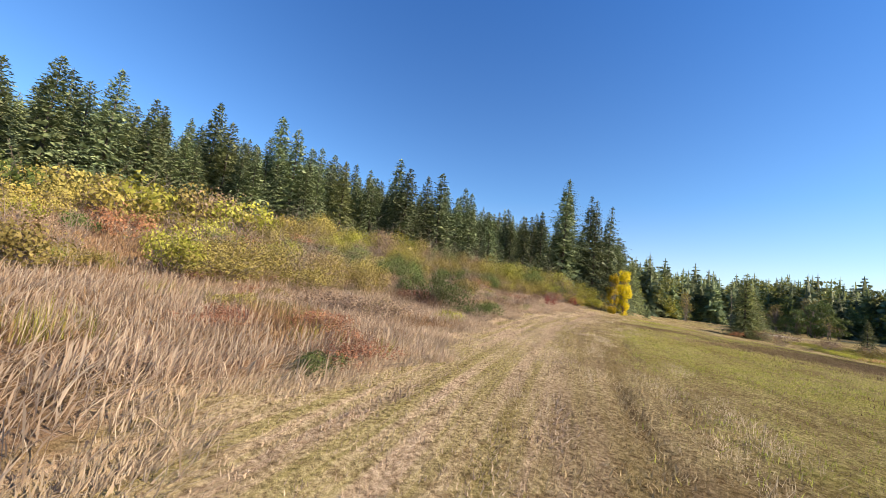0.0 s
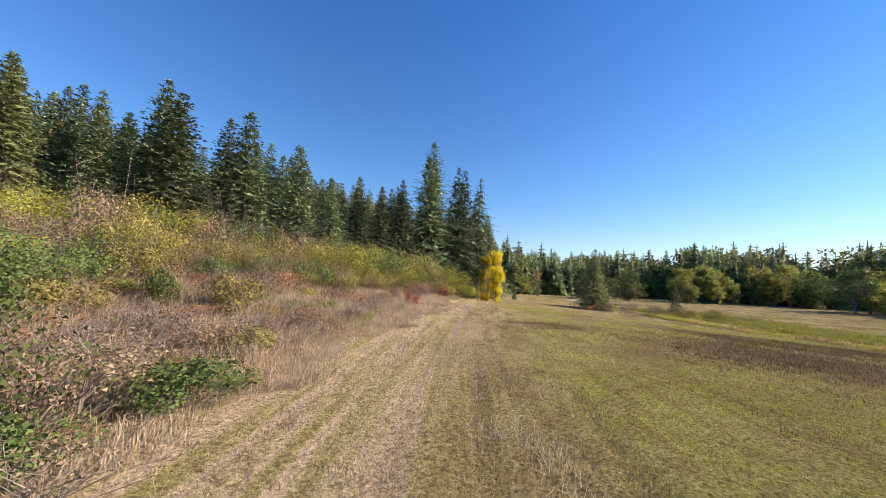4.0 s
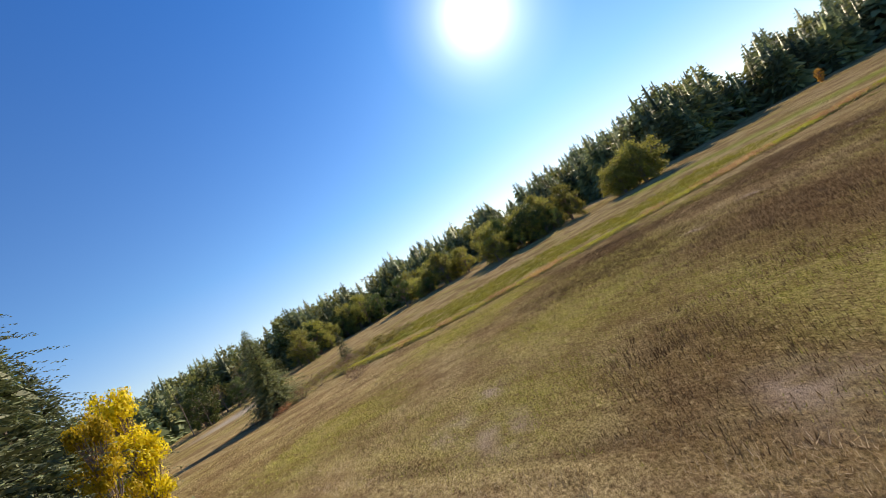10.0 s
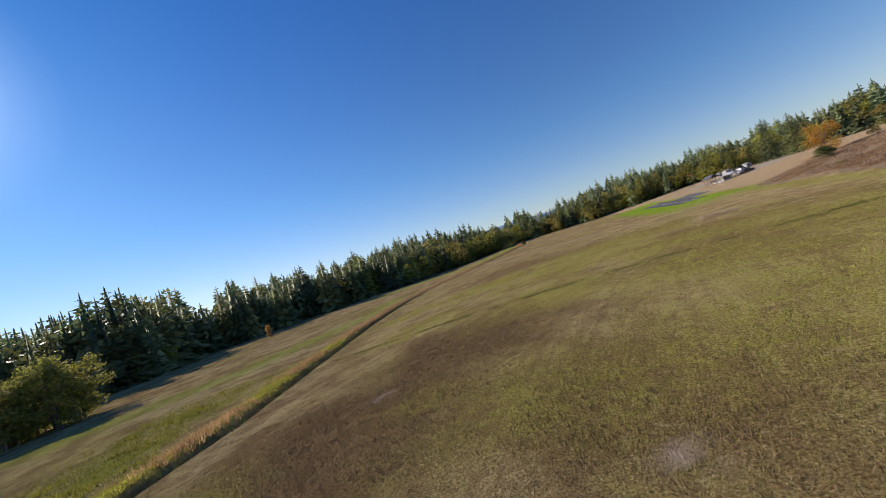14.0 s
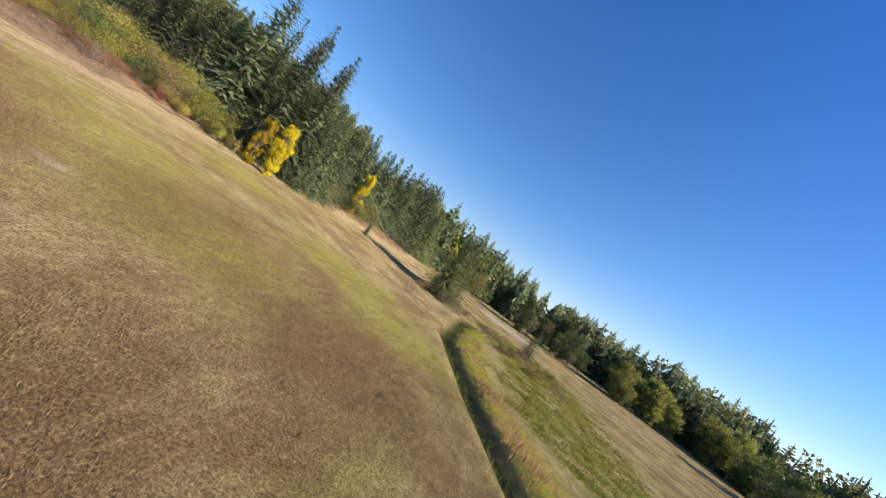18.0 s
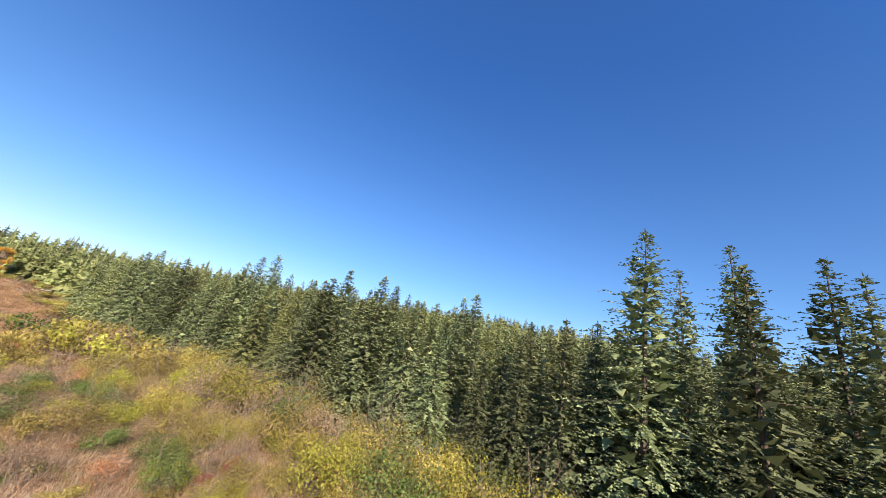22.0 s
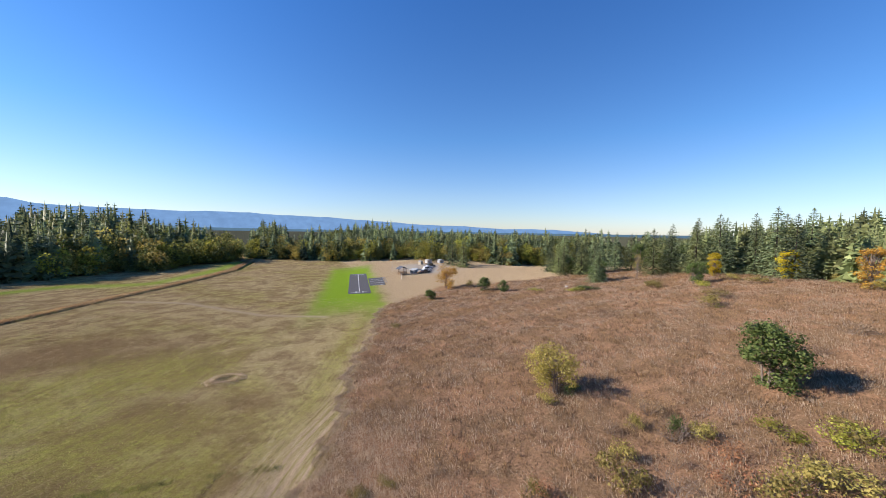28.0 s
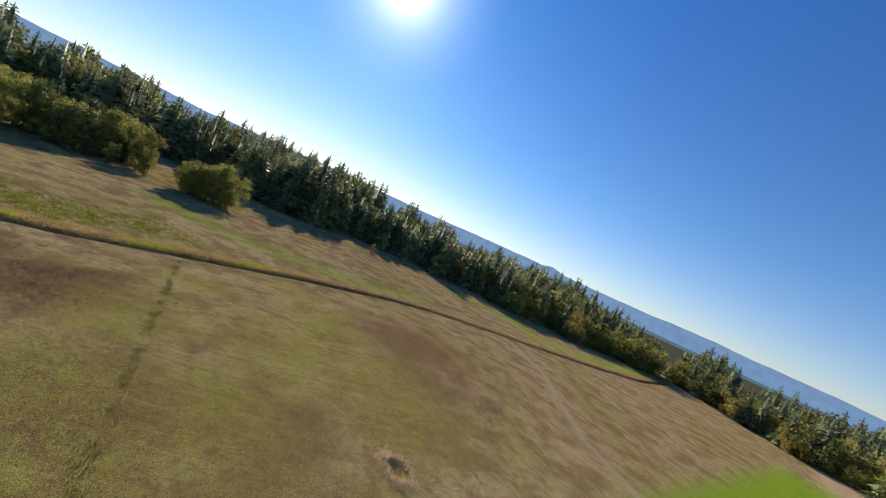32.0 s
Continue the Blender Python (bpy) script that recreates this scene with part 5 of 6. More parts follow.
grass("green_meadow_grass", 72, x, y, 0.05 + 0.06 * rs.rand(len(x)), 3, 0.13, 0.009, GRASS_GREEN, "patches of short green meadow grass", 2.0)
x, y = scatter(53, 130000, -20, 60, -78, 66, lambda x, y: (1 - rough_cover(x, y)) * (ditch_distance(x, y) > 2) * (x < 57) * (0.5 + 0.5 * value_noise(x, y, 4, 28)) * (1 - np.minimum(1, 1.4 * near_walk(x, y, 11))) * (1 - 0.75 * umber_cover(x, y)))
k = lushness(x, y) > 0.35 * rs.rand(len(x)) + 0.15
grass("meadow_tufts", 52, x[~k], y[~k], 0.06 + 0.08 * rs.rand((~k).sum()), 5, 0.24, 0.018, GRASS_MEADOW, "coarse tufts of dry grass over the mown field", 1.0)
grass("green_tufts", 51, x[k], y[k], 0.08 + 0.09 * rs.rand(k.sum()), 5, 0.24, 0.018, GRASS_GREEN, "coarse green tufts over the mown field", 1.0)
# upright brown stubble on the browner ground, dark against the light
GRASS_UMBER = foliage("brown_stubble", (0.12, 0.078, 0.038), (0.23, 0.15, 0.078), (0.38, 0.27, 0.15), 0.04, 0.85)
x, y = scatter(84, 150000, 8, 56, -14, 44, lambda x, y: (1 - rough_cover(x, y)) * near_walk(x, y, 12) * umber_cover(x, y) * (ditch_distance(x, y) > 2))
grass("brown_stubble", 85, x, y, 0.07 + 0.09 * rs.rand(len(x)), 4, 0.15, 0.011, GRASS_UMBER, "short brown stubble on the browner meadow ground", 0.7)
# heavy tussocks that mottle the slope
x, y = scatter(50, 42000, -112, 16, -72, 44, lambda x, y: open_slope(x, y) * np.clip(0.45 + 0.6 * value_noise(x, y, 5, 33), 0, 1) * (1 - np.minimum(1, 1.3 * near_walk(x, y, 11))))
grass("dark_tussocks", 49, x, y, 0.26 + 0.34 * rs.rand(len(x)), 8, 0.46, 0.034, foliage("dark_russet_tussock", (0.15, 0.085, 0.048), (0.26, 0.155, 0.09), (0.38, 0.25, 0.155), 0.2, 0.8), "dark russet tussocks mottling the dry slope", 1.2)
# cut stalks raked against the edge of the tall grass, and thin swaths of hay along the strip
STRAW = foliage("pale_straw", (0.46, 0.34, 0.21), (0.62, 0.48, 0.32), (0.74, 0.61, 0.44), 0.35, 0.8)
y = np.random.RandomState(73).uniform(-60, 60, 18000)
x = mown_edge(y) + 0.45 + 0.5 * np.sin(y * 0.9) + 0.35 * np.sin(y * 2.3 + 1) + 0.6 * np.sin(y * 0.21) + np.random.RandomState(74).normal(0.1, 0.26, 18000)
grass("cut_straw", 75, x, y, 0.12 + 0.14 * rs.rand(len(x)), 6, 0.2, 0.011, STRAW, "pale cut straw lying along the mown edge", 2.4)
y = np.random.RandomState(57).uniform(-9, 46, 16000)
off = np.random.RandomState(58).choice([1.1, 2.1, 3.2, 4.6, 5.7, 6.7, 7.45, 8.6], 16000)
x = mown_edge(y) + off + 0.25 * np.sin(y * 0.17 + off * 2) + np.random.RandomState(56).normal(0, 0.22, 16000)
k = np.sin(y * 0.33 + off * 5) + 0.8 * np.sin(y * 1.15 + off * 3) > 0.5
grass("hay_swath", 55, x[k], y[k], 0.08 + 0.1 * rs.rand(k.sum()), 6, 0.22, 0.005, STRAW, "thin swaths of pale hay left by the mower", 2.6)
# the wet strip behind the ditch
x, y = scatter(76, 60000, 59, 100, -18, 76, lambda x, y: wet_strip(x, y) * np.clip(0.55 + 0.6 * value_noise(x, y, 3.5, 51), 0, 1))
k = value_noise(x, y, 5, 52) + 0.4 * value_noise(x, y, 2, 53) > 0.28
grass("marsh_sedge", 77, x[~k], y[~k], 0.12 + 0.2 * rs.rand((~k).sum()), 6, 0.34, 0.035, GRASS_GREEN, "yellow-green sedge in the wet strip", 1.0)
grass("marsh_tussocks", 78, x[k], y[k], 0.25 + 0.3 * rs.rand(k.sum()), 7, 0.34, 0.04, LEAF_LIME, "yellow-green rush tussocks in the wet strip", 0.9)
q = np.random.RandomState(79)
n = 9000
seg = np.array(DITCH, float)
ln = np.hypot(*(seg[1:] - seg[:-1]).T)
i = q.choice(len(ln), n, p=ln / ln.sum())
u = q.rand(n)[:, None]
p = seg[i] * (1 - u) + seg[i + 1] * u
patchy = value_noise(p[:, 0], p[:, 1], 9, 54)
x, y = p[:, 0] + q.uniform(1.2, 4.6, n), p[:, 1] + q.normal(0, 0.9, n)
k = (patchy > -0.2) & (p[:, 1] > -30)
grass("ditch_weeds", 80, x[k], y[k], 0.10 + 0.2 * q.rand(k.sum()), 6, 0.3, 0.03, LEAF_LIME, "yellow-green weeds growing along the ditch bank", 0.9)
k = ~k & (q.rand(n) < 0.7)
grass("ditch_grass", 54, x[k], y[k], 0.25 + 0.35 * q.rand(k.sum()), 6, 0.3, 0.04, GRASS_RUSSET, "dry russet grass along the ditch bank", 1.0)
x, y = p[:, 0] + q.normal(0.0, 0.4, n), p[:, 1] + q.normal(0, 0.6, n)
grass("ditch_sedge", 81, x[:4500], y[:4500], 0.15 + 0.3 * q.rand(4500), 6, 0.3, 0.04, LEAF_GREEN, "dark sedge in the bottom of the ditch", 0.9)
# stubble and turf round the little dug-out, and the furrow of green across the field
a, r = q.uniform(0, 6.28, 420), q.normal(1.35, 0.35, 420)
grass("dugout_weeds", 82, 4.5 + 1.35 * r * np.cos(a), -24 + r * np.sin(a), 0.12 + 0.2 * q.rand(420), 6, 0.2, 0.014, GRASS_DRY, "dead dry weeds round the dug-out", 1.2)
u = q.rand(1500)
k = np.sin(u * 95) + np.sin(u * 37 + 1) > -0.4
u = u[k]
grass("furrow_tufts", 83, -3 + 58 * u + q.normal(0, 0.25, len(u)), -3.0 - 9.4 * u + q.normal(0, 0.22, len(u)), 0.08 + 0.14 * q.rand(len(u)), 6, 0.2, 0.018, LEAF_MOSS, "broken line of green tufts along an old furrow", 1.2)


def broom(x, y, h, seed):
    n = 26
    r = np.random.RandomState(seed)
    bx, by = r.normal(0, 0.28, n), r.normal(0, 0.28, n)
    V, F = tufts(seed, bx, by, np.zeros(n), 0.7 * h * (0.6 + 0.5 * r.rand(n)), 44, 0.12, 0.005, 0.6)
    root = new("broom_bush")
    root.matrix_basis = pose(x, y, Z(x, y) - 0.03, 0, 0, seed * 31)
    tagged(root, "fresh green broom bush with upright whip-like stalks", "bush", "broom bushes")
    o = new("foliage", fast_mesh("foliage", V, F, BROOM))
    o.parent = root


BROOM = foliage("broom_green", (0.12, 0.17, 0.02), (0.20, 0.26, 0.035), (0.32, 0.36, 0.07), 0.35)
for i, (x, y, h) in enumerate(((4.2, 31.2, 0.9), (4.9, 31.5, 0.8), (5.7, 32.7, 0.75), (7.5, 31.0, 0.6), (10.3, 35.7, 0.6), (6.0, 33.2, 0.7), (1.8, 33.1, 0.9), (2.6, 32.0, 0.8), (8.7, 33.4, 0.5), (3.4, 29.6, 0.7), (-0.6, 31.0, 0.9), (6.6, 29.4, 0.5), (-14.0, 12.0, 0.8), (-2.8, 16.6, 0.7))):
    broom(x, y, h, 900 + i)


# ---- the model airfield ----
def plain(name, colour, rough=0.6, spec=0.4, metal=0.0, grain=30.0, amount=0.18):
    m, n, l, b = material(name, rough, spec)
    b.inputs["Metallic"].default_value = metal
    f = noise_node(n, l, grain, 4, position(n))
    lo, hi = tuple(c * (1 - amount) for c in colour), tuple(min(1, c * (1 + amount)) for c in colour)
    l.new(ramp(n, l, f, [(0.3, lo), (0.7, hi)]), b.inputs["Base Color"])
    return m


ASPHALT = plain("weathered_asphalt", (0.085, 0.082, 0.085), 0.92, 0.2, 0, 4.0, 0.3)
PAINT = plain("white_paint", (0.72, 0.72, 0.70), 0.6, 0.3, 0, 6.0, 0.15)
WOOD = plain("brown_timber", (0.27, 0.17, 0.10), 0.85, 0.2, 0, 8.0, 0.3)
ROOFING = plain("dark_roofing", (0.10, 0.105, 0.13), 0.8, 0.3, 0, 6.0, 0.25)
METAL_ROOF = plain("grey_metal_roof", (0.34, 0.35, 0.37), 0.7, 0.4, 0.0, 3.0, 0.1)
GLASS = plain("dark_glass", (0.03, 0.035, 0.04), 0.08, 0.6, 0, 2.0, 0.1)
RUBBER = plain("black_rubber", (0.025, 0.025, 0.025), 0.9, 0.2)
STEEL = plain("grey_steel", (0.45, 0.46, 0.47), 0.45, 0.5, 0.7)
ROCK = plain("pale_stone", (0.48, 0.46, 0.42), 0.9, 0.2, 0, 3.0, 0.25)
LAMP = plain("lamp_glass", (0.75, 0.72, 0.65), 0.2, 0.5)
TAIL = plain("red_lamp_glass", (0.35, 0.02, 0.02), 0.25, 0.5)


def box(x0, x1, y0, y1, z0, z1, bevel=0.0):
    bm = bmesh.new()
    bmesh.ops.create_cube(bm, size=1)
    for v in bm.verts:
        v.co = ((x0 + x1) / 2 + v.co.x * (x1 - x0), (y0 + y1) / 2 + v.co.y * (y1 - y0), (z0 + z1) / 2 + v.co.z * (z1 - z0))
    if bevel:
        bmesh.ops.bevel(bm, geom=bm.edges[:], offset=bevel, segments=2, affect="EDGES")
    return bm


def cylinder(r, depth, m, segs=14):
    bm = bmesh.new()
    bmesh.ops.create_cone(bm, cap_ends=True, segments=segs, radius1=r, radius2=r, depth=depth)
    bm.transform(m)
    return bm


def prism(profile, y0, y1):
    """A closed outline in x, z drawn out along y."""
    bm = bmesh.new()
    a = [bm.verts.new((x, y0, z)) for x, z in profile]
    b = [bm.verts.new((x, y1, z)) for x, z in profile]
    n = len(profile)
    bm.faces.new(a[::-1])
    bm.faces.new(b)
    for i in range(n):
        bm.faces.new((a[i], a[(i + 1) % n], b[(i + 1) % n], b[i]))
    bmesh.ops.recalc_face_normals(bm, faces=bm.faces)
    return bm


def thing(name, label, category, x, y, turn=0.0, group="", lift=0.0, size=1.0):
    root = new(name)
    root.matrix_basis = pose(x, y, Z(x, y) + lift, 0, 0, turn) @ Matrix.Diagonal((size, size, size, 1))
    return tagged(root, label, category, group)


# the paved strip: a slab that follows the ground
RW, RD, RN = Vector((-22.5, -83.4)), Vector((-0.149, -0.989)), Vector((-0.989, 0.149))


def laid(u0, u1, w0, w1, lift, name, mat, parent=None, rows=26, cols=4):
    V, F = [], []
    for side in (0, 1):
        for i in range(rows + 1):
            for j in range(cols + 1):
                p = RW + RD * (u0 + (u1 - u0) * i / rows) + RN * (w0 + (w1 - w0) * j / cols)
                V.append((p.x, p.y, Z(p.x, p.y) + (lift if side == 0 else -0.1)))
    for i in range(rows):
        for j in range(cols):
            k = i * (cols + 1) + j
            F.append((k, k + 1, k + cols + 2, k + cols + 1))
    n = (rows + 1) * (cols + 1)
    ring = [j for j in range(cols + 1)] + [i * (cols + 1) + cols for i in range(1, rows + 1)] + [rows * (cols + 1) + j for j in range(cols - 1, -1, -1)] + [i * (cols + 1) for i in range(rows - 1, 0, -1)]
    for a, b in zip(ring, ring[1:] + ring[:1]):
        F.append((a, a + n, b + n, b))
    return mesh_object(name, V, F, mat, parent)


runway = tagged(laid(0, 48.6, -3.6, 3.6, 0.05, "runway", ASPHALT), "short grey asphalt runway with white centre line", "runway", kind="structure")
for k in range(6):
    laid(4.0 + 7.4 * k, 10.4 + 7.4 * k, -0.09, 0.09, 0.058, "centre_line", PAINT, runway, 4, 1)
laid(2.5, 2.8, -2.6, 2.6, 0.058, "threshold_bar", PAINT, runway, 1, 6)
laid(45.7, 46.0, -2.6, 2.6, 0.058, "threshold_bar", PAINT, runway, 1, 6)
for k in (-1, 1):
    laid(1.2, 4.4, k * 1.1 - 0.1, k * 1.1 + 0.1, 0.058, "threshold_mark", PAINT, runway, 2, 1)
apron = tagged(laid(15, 33, 3.9, 9.6, 0.045, "taxi_apron", ASPHALT, None, 12, 4), "square asphalt apron beside the runway", "apron", kind="structure")
for k in range(4):
    laid(15.4 + 4.6 * k, 15.6 + 4.6 * k, 4.3, 9.2, 0.053, "bay_line", PAINT, apron, 1, 4)
for k in range(3):
    t = thing("start_stand", "small grey metal start-up stand on the apron", "stand", RW.x + RD.x * (18 + 5 * k) + RN.x * 9.9, RW.y + RD.y * (18 + 5 * k) + RN.y * 9.9, 8, "start stands")
    part("top", box(-0.5, 0.5, -0.3, 0.3, 0.72, 0.78), STEEL, t)
    for sx in (-0.42, 0.42):
        for sy in (-0.24, 0.24):
            part("leg", box(sx - 0.025, sx + 0.025, sy - 0.025, sy + 0.025, -0.05, 0.72), STEEL, t)

# viewing stand with a dark pitched roof
st = thing("viewing_stand", "wooden viewing stand with a dark pitched roof", "stand", -46.0, -116.5, 12, size=0.8)
for sx in (-2.0, 2.0):
    for sy in (-1.7, 0.0, 1.7):
        part("post", box(sx - 0.08, sx + 0.08, sy - 0.08, sy + 0.08, -0.2, 3.3), WOOD, st)
part("deck", box(-2.2, 2.2, -1.9, 1.9, 0.85, 0.98), WOOD, st)
roof = part("roof", prism([(-2.6, 3.2), (0, 4.5), (2.6, 3.2), (2.6, 3.06), (0, 4.34), (-2.6, 3.06)], -2.2, 2.2), ROOFING, st, "dark grey shingled roof")
for k in range(4):
    part("rail", box(-2.1, 2.1, 1.72, 1.78, 1.15 + 0.22 * k, 1.23 + 0.22 * k), WOOD, st)
for k in range(5):
    part("stair_tread", box(-0.6, 0.6, 1.95 + 0.3 * k, 2.25 + 0.3 * k, 0.72 - 0.18 * k, 0.78 - 0.18 * k), WOOD, st)
for k in range(3):
    part("bench_plank", box(-1.8, 1.8, -1.5 + 0.9 * k, -1.2 + 0.9 * k, 1.4, 1.46), WOOD, st)

# pavilion
pv = thing("pavilion", "open white-framed pavilion with grey gabled roof", "pavilion", -52.2, -116.2, 20, size=0.62)
part("floor_slab", box(-3.4, 3.4, -2.6, 2.6, -0.2, 0.12), plain("concrete", (0.42, 0.41, 0.39), 0.9, 0.2, 0, 5.0), pv, "pale concrete floor slab")
for sx in (-3.1, 0.0, 3.1):
    for sy in (-2.3, 2.3):
        part("post", box(sx - 0.09, sx + 0.09, sy - 0.09, sy + 0.09, 0.12, 2.4), PAINT, pv)
part("roof", prism([(-3.7, 2.35), (0, 3.5), (3.7, 2.35), (3.7, 2.2), (0, 3.34), (-3.7, 2.2)], -2.9, 2.9), METAL_ROOF, pv, "grey sheet-metal gable roof")
for sy in (-2.6, 2.6):
    part("gable", prism([(-3.2, 2.3), (0, 3.3), (3.2, 2.3)], sy - 0.04, sy + 0.04), PAINT, pv, "white boarded gable")
part("back_wall", box(-3.1, 3.1, -2.36, -2.28, 0.12, 2.3), plain("grey_boards", (0.30, 0.30, 0.31), 0.8), pv, "grey boarded back wall")
for k in range(3):
    tb = thing("picnic_table", "weathered wooden picnic table with two benches", "table", -50.2 - 2.6 * k, -112.3 - 0.9 * k, 20, "picnic tables")
    part("top", box(-0.9, 0.9, -0.38, 0.38, 0.7, 0.75), WOOD, tb)
    for sy in (-0.75, 0.75):
        part("bench", box(-0.9, 0.9, sy - 0.14, sy + 0.14, 0.42, 0.46), WOOD, tb)
    for sx in (-0.6, 0.6):
        part("leg", box(sx - 0.05, sx + 0.05, -0.7, 0.7, 0.36, 0.41), WOOD, tb)
        part("leg", box(sx - 0.05, sx + 0.05, -0.06, 0.06, -0.05, 0.7), WOOD, tb)
fence = thing("flight_line_fence", "low white rail fence along the flight line", "fence", -44.0, -110.5, 74)
for k in range(9):
    part("post", box(-8 + 2 * k - 0.05, -8 + 2 * k + 0.05, -0.05, 0.05, -0.1, 1.05), PAINT, fence)
for z in (0.45, 0.9):
    part("rail", box(-8.1, 8.1, 0.05, 0.08, z, z + 0.1), PAINT, fence)
pole = thing("windsock_pole", "thin grey pole with a faded orange windsock", "windsock", -43.0, -121.5, 0)
part("pole", cylinder(0.05, 6.4, Matrix.Translation((0, 0, 3.1))), STEEL, pole)
part("sock", cylinder(0.2, 1.3, Matrix.Translation((0.65, 0, 6.1)) @ Matrix.Rotation(radians(80), 4, "Y")), plain("orange_cloth", (0.55, 0.20, 0.06), 0.8), pole, "faded orange cloth sock")


def car(x, y, turn, colour, words, van=False):
    root = thing("parked_car", words, "car", x, y, turn, "parked cars")
    paint = plain("car_paint", colour, 0.3, 0.5, 0.1, 3.0, 0.05)
    top = 1.85 if van else 1.48
    sill = [(-2.2, 0.32), (-2.24, 0.62), (-2.12, 0.92), (-0.9, 1.0), (1.7 if not van else 2.1, 1.02), (2.2, 0.95), (2.24, 0.5), (2.15, 0.3)]
    body = prism(sill, -0.86, 0.86)
    bmesh.ops.bevel(body, geom=body.edges[:], offset=0.06, segments=2, affect="EDGES")
    part("body", body, paint, root)
    cab = prism([(-1.0, 0.96), (-0.35, top), (1.2 if not van else 2.0, top), (1.85 if not van else 2.12, 0.98)], -0.74, 0.74)
    bmesh.ops.bevel(cab, geom=cab.edges[:], offset=0.07, segments=2, affect="EDGES")
    part("cabin", cab, paint, root)
    glass = prism([(-0.86, 1.02), (-0.36, top - 0.1), (1.12 if not van else 1.9, top - 0.1), (1.6 if not van else 1.95, 1.04)], -0.755, 0.755)
    part("side_windows", glass, GLASS, root, "dark tinted side windows")
    part("windscreen", prism([(-1.03, 1.0), (-0.46, top - 0.08), (-0.42, top - 0.1), (-0.98, 1.0)], -0.66, 0.66), GLASS, root)
    for sx in (-1.38, 1.36):
        for sy in (-0.8, 0.8):
            m = Matrix.Translation((sx, sy, 0.32)) @ Matrix.Rotation(radians(90), 4, "X")
            wheel = part("wheel", cylinder(0.33, 0.2, m, 18), RUBBER, root, "black tyre")
            part("rim", cylinder(0.2, 0.22, m, 12), STEEL, wheel)
    for sy in (-0.62, 0.62):
        part("headlight", box(-2.26, -2.16, sy - 0.16, sy + 0.16, 0.62, 0.76, 0.02), LAMP, root)
        part("tail_light", box(2.18, 2.27, sy - 0.12, sy + 0.12, 0.66, 0.84, 0.02), TAIL, root)
    part("bumper", box(-2.3, -2.2, -0.8, 0.8, 0.34, 0.5, 0.02), RUBBER, root)


car(-55.8, -113.6, 20, (0.03, 0.03, 0.035), "black estate car parked on gravel")
car(-57.6, -117.4, 16, (0.50, 0.51, 0.53), "silver car parked beside the pavilion")
car(-59.4, -121.0, 22, (0.70, 0.70, 0.69), "white van parked on gravel", True)
car(-61.0, -124.6, 14, (0.10, 0.13, 0.22), "dark blue car parked on gravel")
car(-63.2, -128.4, 18, (0.60, 0.60, 0.60), "pale grey car parked on gravel")
car(-66.0, -133.0, 25, (0.05, 0.05, 0.05), "black pick-up car parked near the sheds", True)


def shed(x, y, turn, w, d, h, wall, words, name="shed"):
    s = thing(name, words, "shed", x, y, turn, size=0.72)
    part("wall", box(-w / 2, w / 2, -d / 2, d / 2, -0.2, h), wall, s)
    part("roof", prism([(-w / 2 - 0.2, h), (0, h + 0.5), (w / 2 + 0.2, h), (w / 2 + 0.2, h - 0.08), (0, h + 0.4), (-w / 2 - 0.2, h - 0.08)], -d / 2 - 0.2, d / 2 + 0.2), METAL_ROOF, s)
    door = part("door", box(-0.5, 0.5, d / 2 + 0.01, d / 2 + 0.06, 0, 2.0), plain("door_paint", (0.25, 0.25, 0.24), 0.6), s, "grey plank door")
    part("handle", box(0.34, 0.40, d / 2 + 0.06, d / 2 + 0.1, 0.95, 1.05), STEEL, door)
    part("window", box(w / 2 - 1.1, w / 2 - 0.4, d / 2 + 0.01, d / 2 + 0.05, 1.1, 1.7), GLASS, s)


shed(-71.5, -151.0, 24, 5.2, 2.6, 2.4, plain("pale_boards", (0.48, 0.47, 0.45), 0.8), "long pale grey storage shed with metal roof")
shed(-65.0, -146.0, 30, 2.6, 2.4, 2.3, plain("tan_boards", (0.45, 0.38, 0.28), 0.8), "small tan storage shed with metal roof")
shed(-77.0, -147.0, 20, 4.0, 2.6, 2.5, plain("grey_boards_two", (0.38, 0.38, 0.38), 0.8), "grey storage shed under the firs")


# ---- houses seen through gaps in the trees ----
def house(x, y, turn, w, d, h, words, lift=0.0):
    s = thing("house", words, "house", x, y, turn, lift=lift)
    part("wall", box(-w / 2, w / 2, -d / 2, d / 2, -1.0, h), PAINT, s, "white boarded walls")
    part("roof", prism([(-w / 2 - 0.5, h - 0.1), (0, h + w * 0.28), (w / 2 + 0.5, h - 0.1), (w / 2 + 0.5, h - 0.3), (0, h + w * 0.28 - 0.2), (-w / 2 - 0.5, h - 0.3)], -d / 2 - 0.5, d / 2 + 0.5), ROOFING, s, "dark shingled gable roof")
    part("chimney", box(-0.35, 0.35, d / 4 - 0.35, d / 4 + 0.35, h, h + w * 0.28 + 0.8), ROCK, s)
    for side in (-1, 1):
        for k in range(3):
            yy = -d / 2 + d * (k + 0.5) / 3
            win = part("window", box(side * w / 2 - 0.03 + side * 0.03, side * w / 2 + 0.03 + side * 0.03, yy - 0.55, yy + 0.55, 1.0, 2.3), GLASS, s)
            part("frame", box(side * (w / 2 + 0.05) - 0.03, side * (w / 2 + 0.05) + 0.03, yy - 0.65, yy + 0.65, 2.3, 2.42), PAINT, win)
    part("door", box(-0.5, 0.5, -d / 2 - 0.06, -d / 2, 0, 2.05), WOOD, s)


house(HOUSE[0], HOUSE[1], 80, 7, 10, 3.0, "white house with dark roof among the firs", 0.6)
house(-190.0, -62.0, 30, 8, 14, 3.2, "white house at the far end of a track")

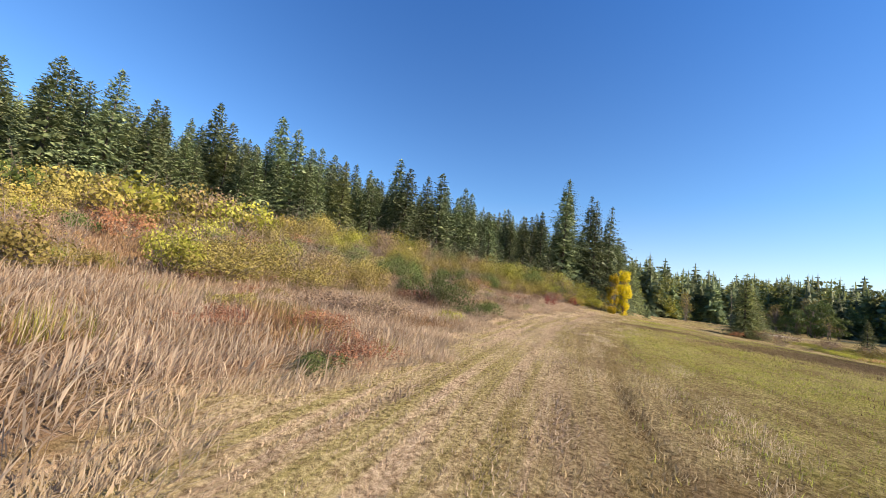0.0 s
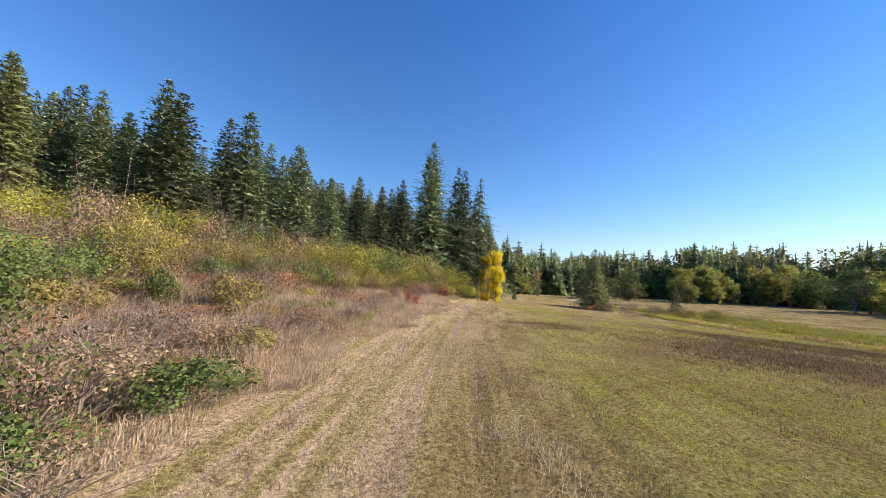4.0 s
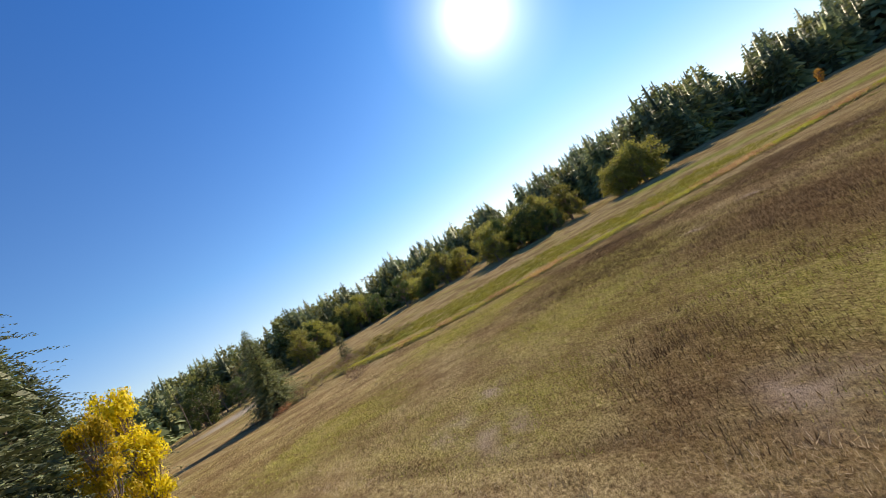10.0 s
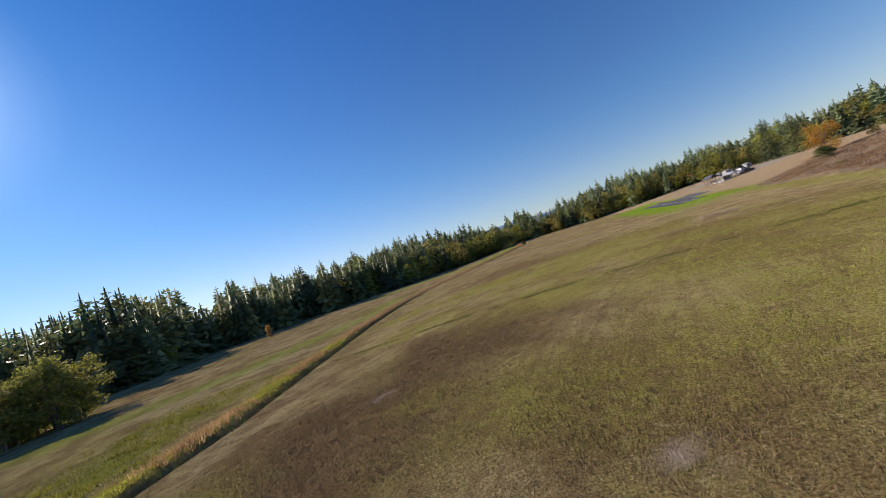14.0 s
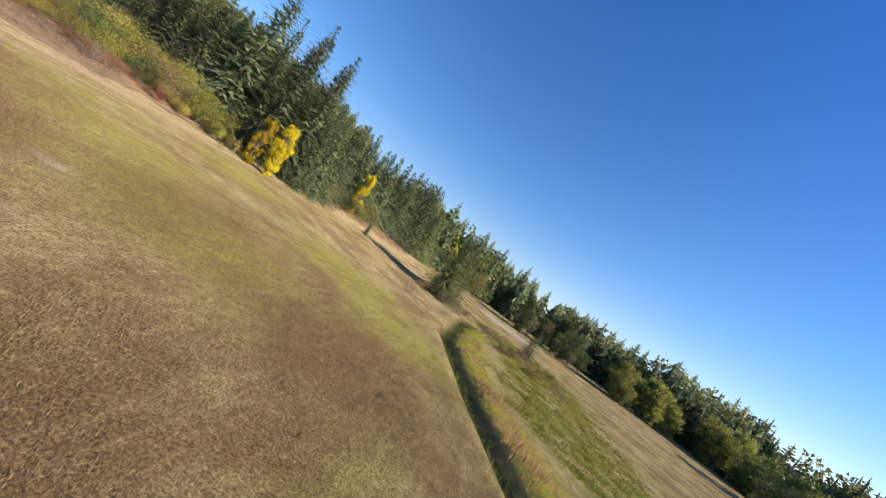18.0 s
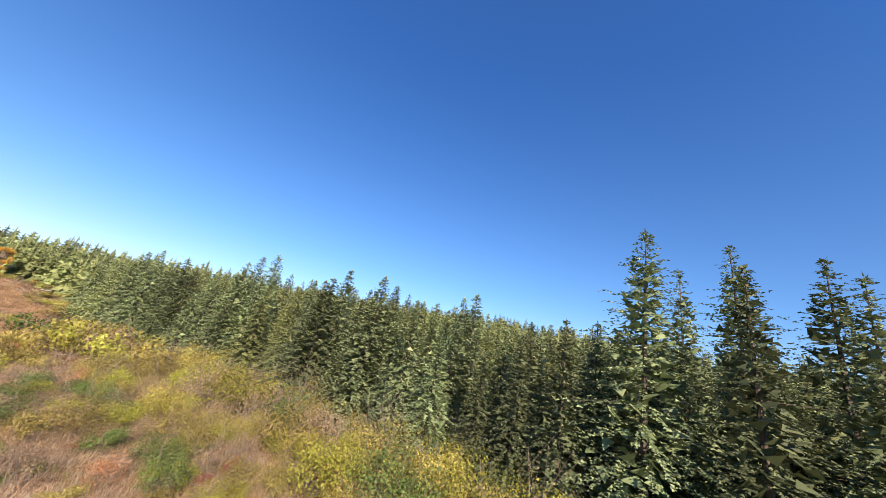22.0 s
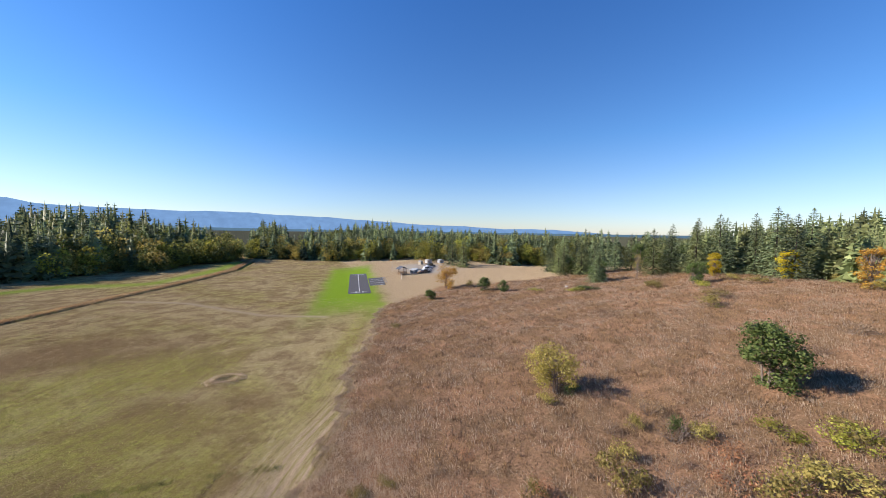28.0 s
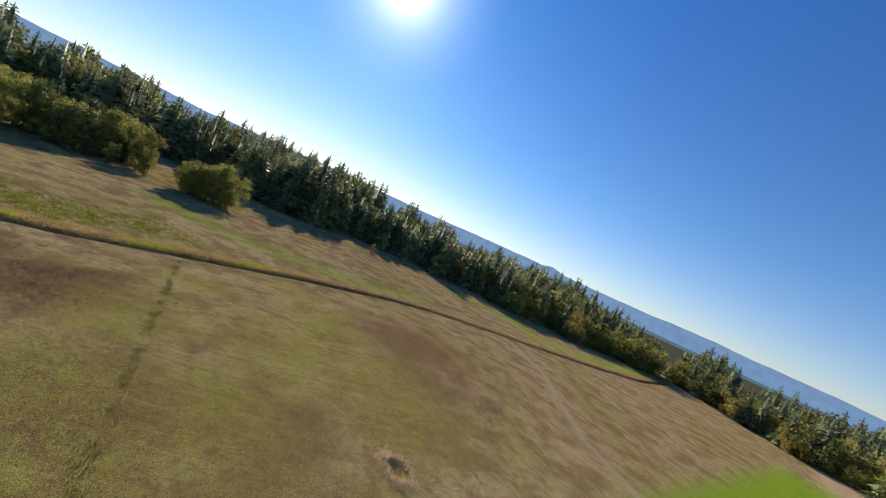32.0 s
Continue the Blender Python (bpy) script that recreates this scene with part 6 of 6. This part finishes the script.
# ---- odds and ends ----
def boulder(x, y, r, seed, words="pale weathered stone lying in dry grass"):
    bm = bmesh.new()
    bmesh.ops.create_icosphere(bm, subdivisions=3, radius=r)
    for v in bm.verts:
        k = 1 + 0.3 * noise.noise(v.co * (1.6 / r) + Vector((seed * 3.1, 0, 0))) + 0.1 * noise.noise(v.co * (5 / r))
        v.co = Vector((v.co.x * k * 1.3, v.co.y * k, v.co.z * k * 0.62))
    me = bpy.data.meshes.new("stone")
    bm.to_mesh(me)
    bm.free()
    me.materials.append(ROCK)
    ob = new("stone", me)
    ob.matrix_basis = pose(x, y, Z(x, y) + 0.1 * r, 0, 0, seed * 47)
    tagged(ob, words, "stone", "stones on the slope")


for i, (x, y, r) in enumerate(((-17.2, 23.8, 0.42), (-75.1, -48.9, 0.45), (-21.0, 17.0, 0.2))):
    boulder(x, y, r, i)


def snag(x, y, h, seed):
    rs = np.random.RandomState(seed)
    zs = np.linspace(0, h, 7)
    pts = [(0.25 * math.sin(z * 0.3 + seed) * z / h, 0.2 * math.cos(z * 0.4 + seed) * z / h, z) for z in zs]
    V, F = joined([tube(pts, [0.011 * h * (1 - 0.85 * z / h) for z in zs], 7)] + [stick((0, 0, h * f), (math.cos(a) * 0.9, math.sin(a) * 0.9, h * f + 0.5), 0.05, 0.015, 4) for f, a in zip(rs.uniform(0.3, 0.95, 9), rs.uniform(0, 6.28, 9))])
    ob = mesh_object("dead_tree", V, F, TWIG)
    ob.matrix_basis = pose(x, y, Z(x, y) - 0.2)
    tagged(ob, "bare grey trunk of a dead tree", "dead tree", "dead trees")


for i, (x, y, h) in enumerate(((105, 124, 15.0), (108, 121, 9.0), (113, 128, 10.0), (118, 125, 9.0))):
    snag(x, y, h, i)


def fallen(x, y, length, turn, r, seed, words):
    zs = np.linspace(0, length, 8)
    V, F = tube([(0.12 * math.sin(z + seed), 0.1 * math.cos(1.3 * z + seed), z) for z in zs], [r * (1 - 0.5 * z / length) for z in zs], 8)
    F += [tuple(range(8))[::-1], tuple(range(56, 64))]
    ob = mesh_object("fallen_log", V, F, DEADWOOD)
    ob.matrix_basis = pose(x, y, Z(x, y) + r * 0.6, 88, 0, turn)
    tagged(ob, words, "log", "fallen logs")


fallen(17.2, 53.4, 3.2, 150, 0.13, 3, "grey fallen log under the shrubs")
fallen(-80.0, 16.5, 4.5, 60, 0.2, 4, "pile of grey dead wood at the wood's foot")
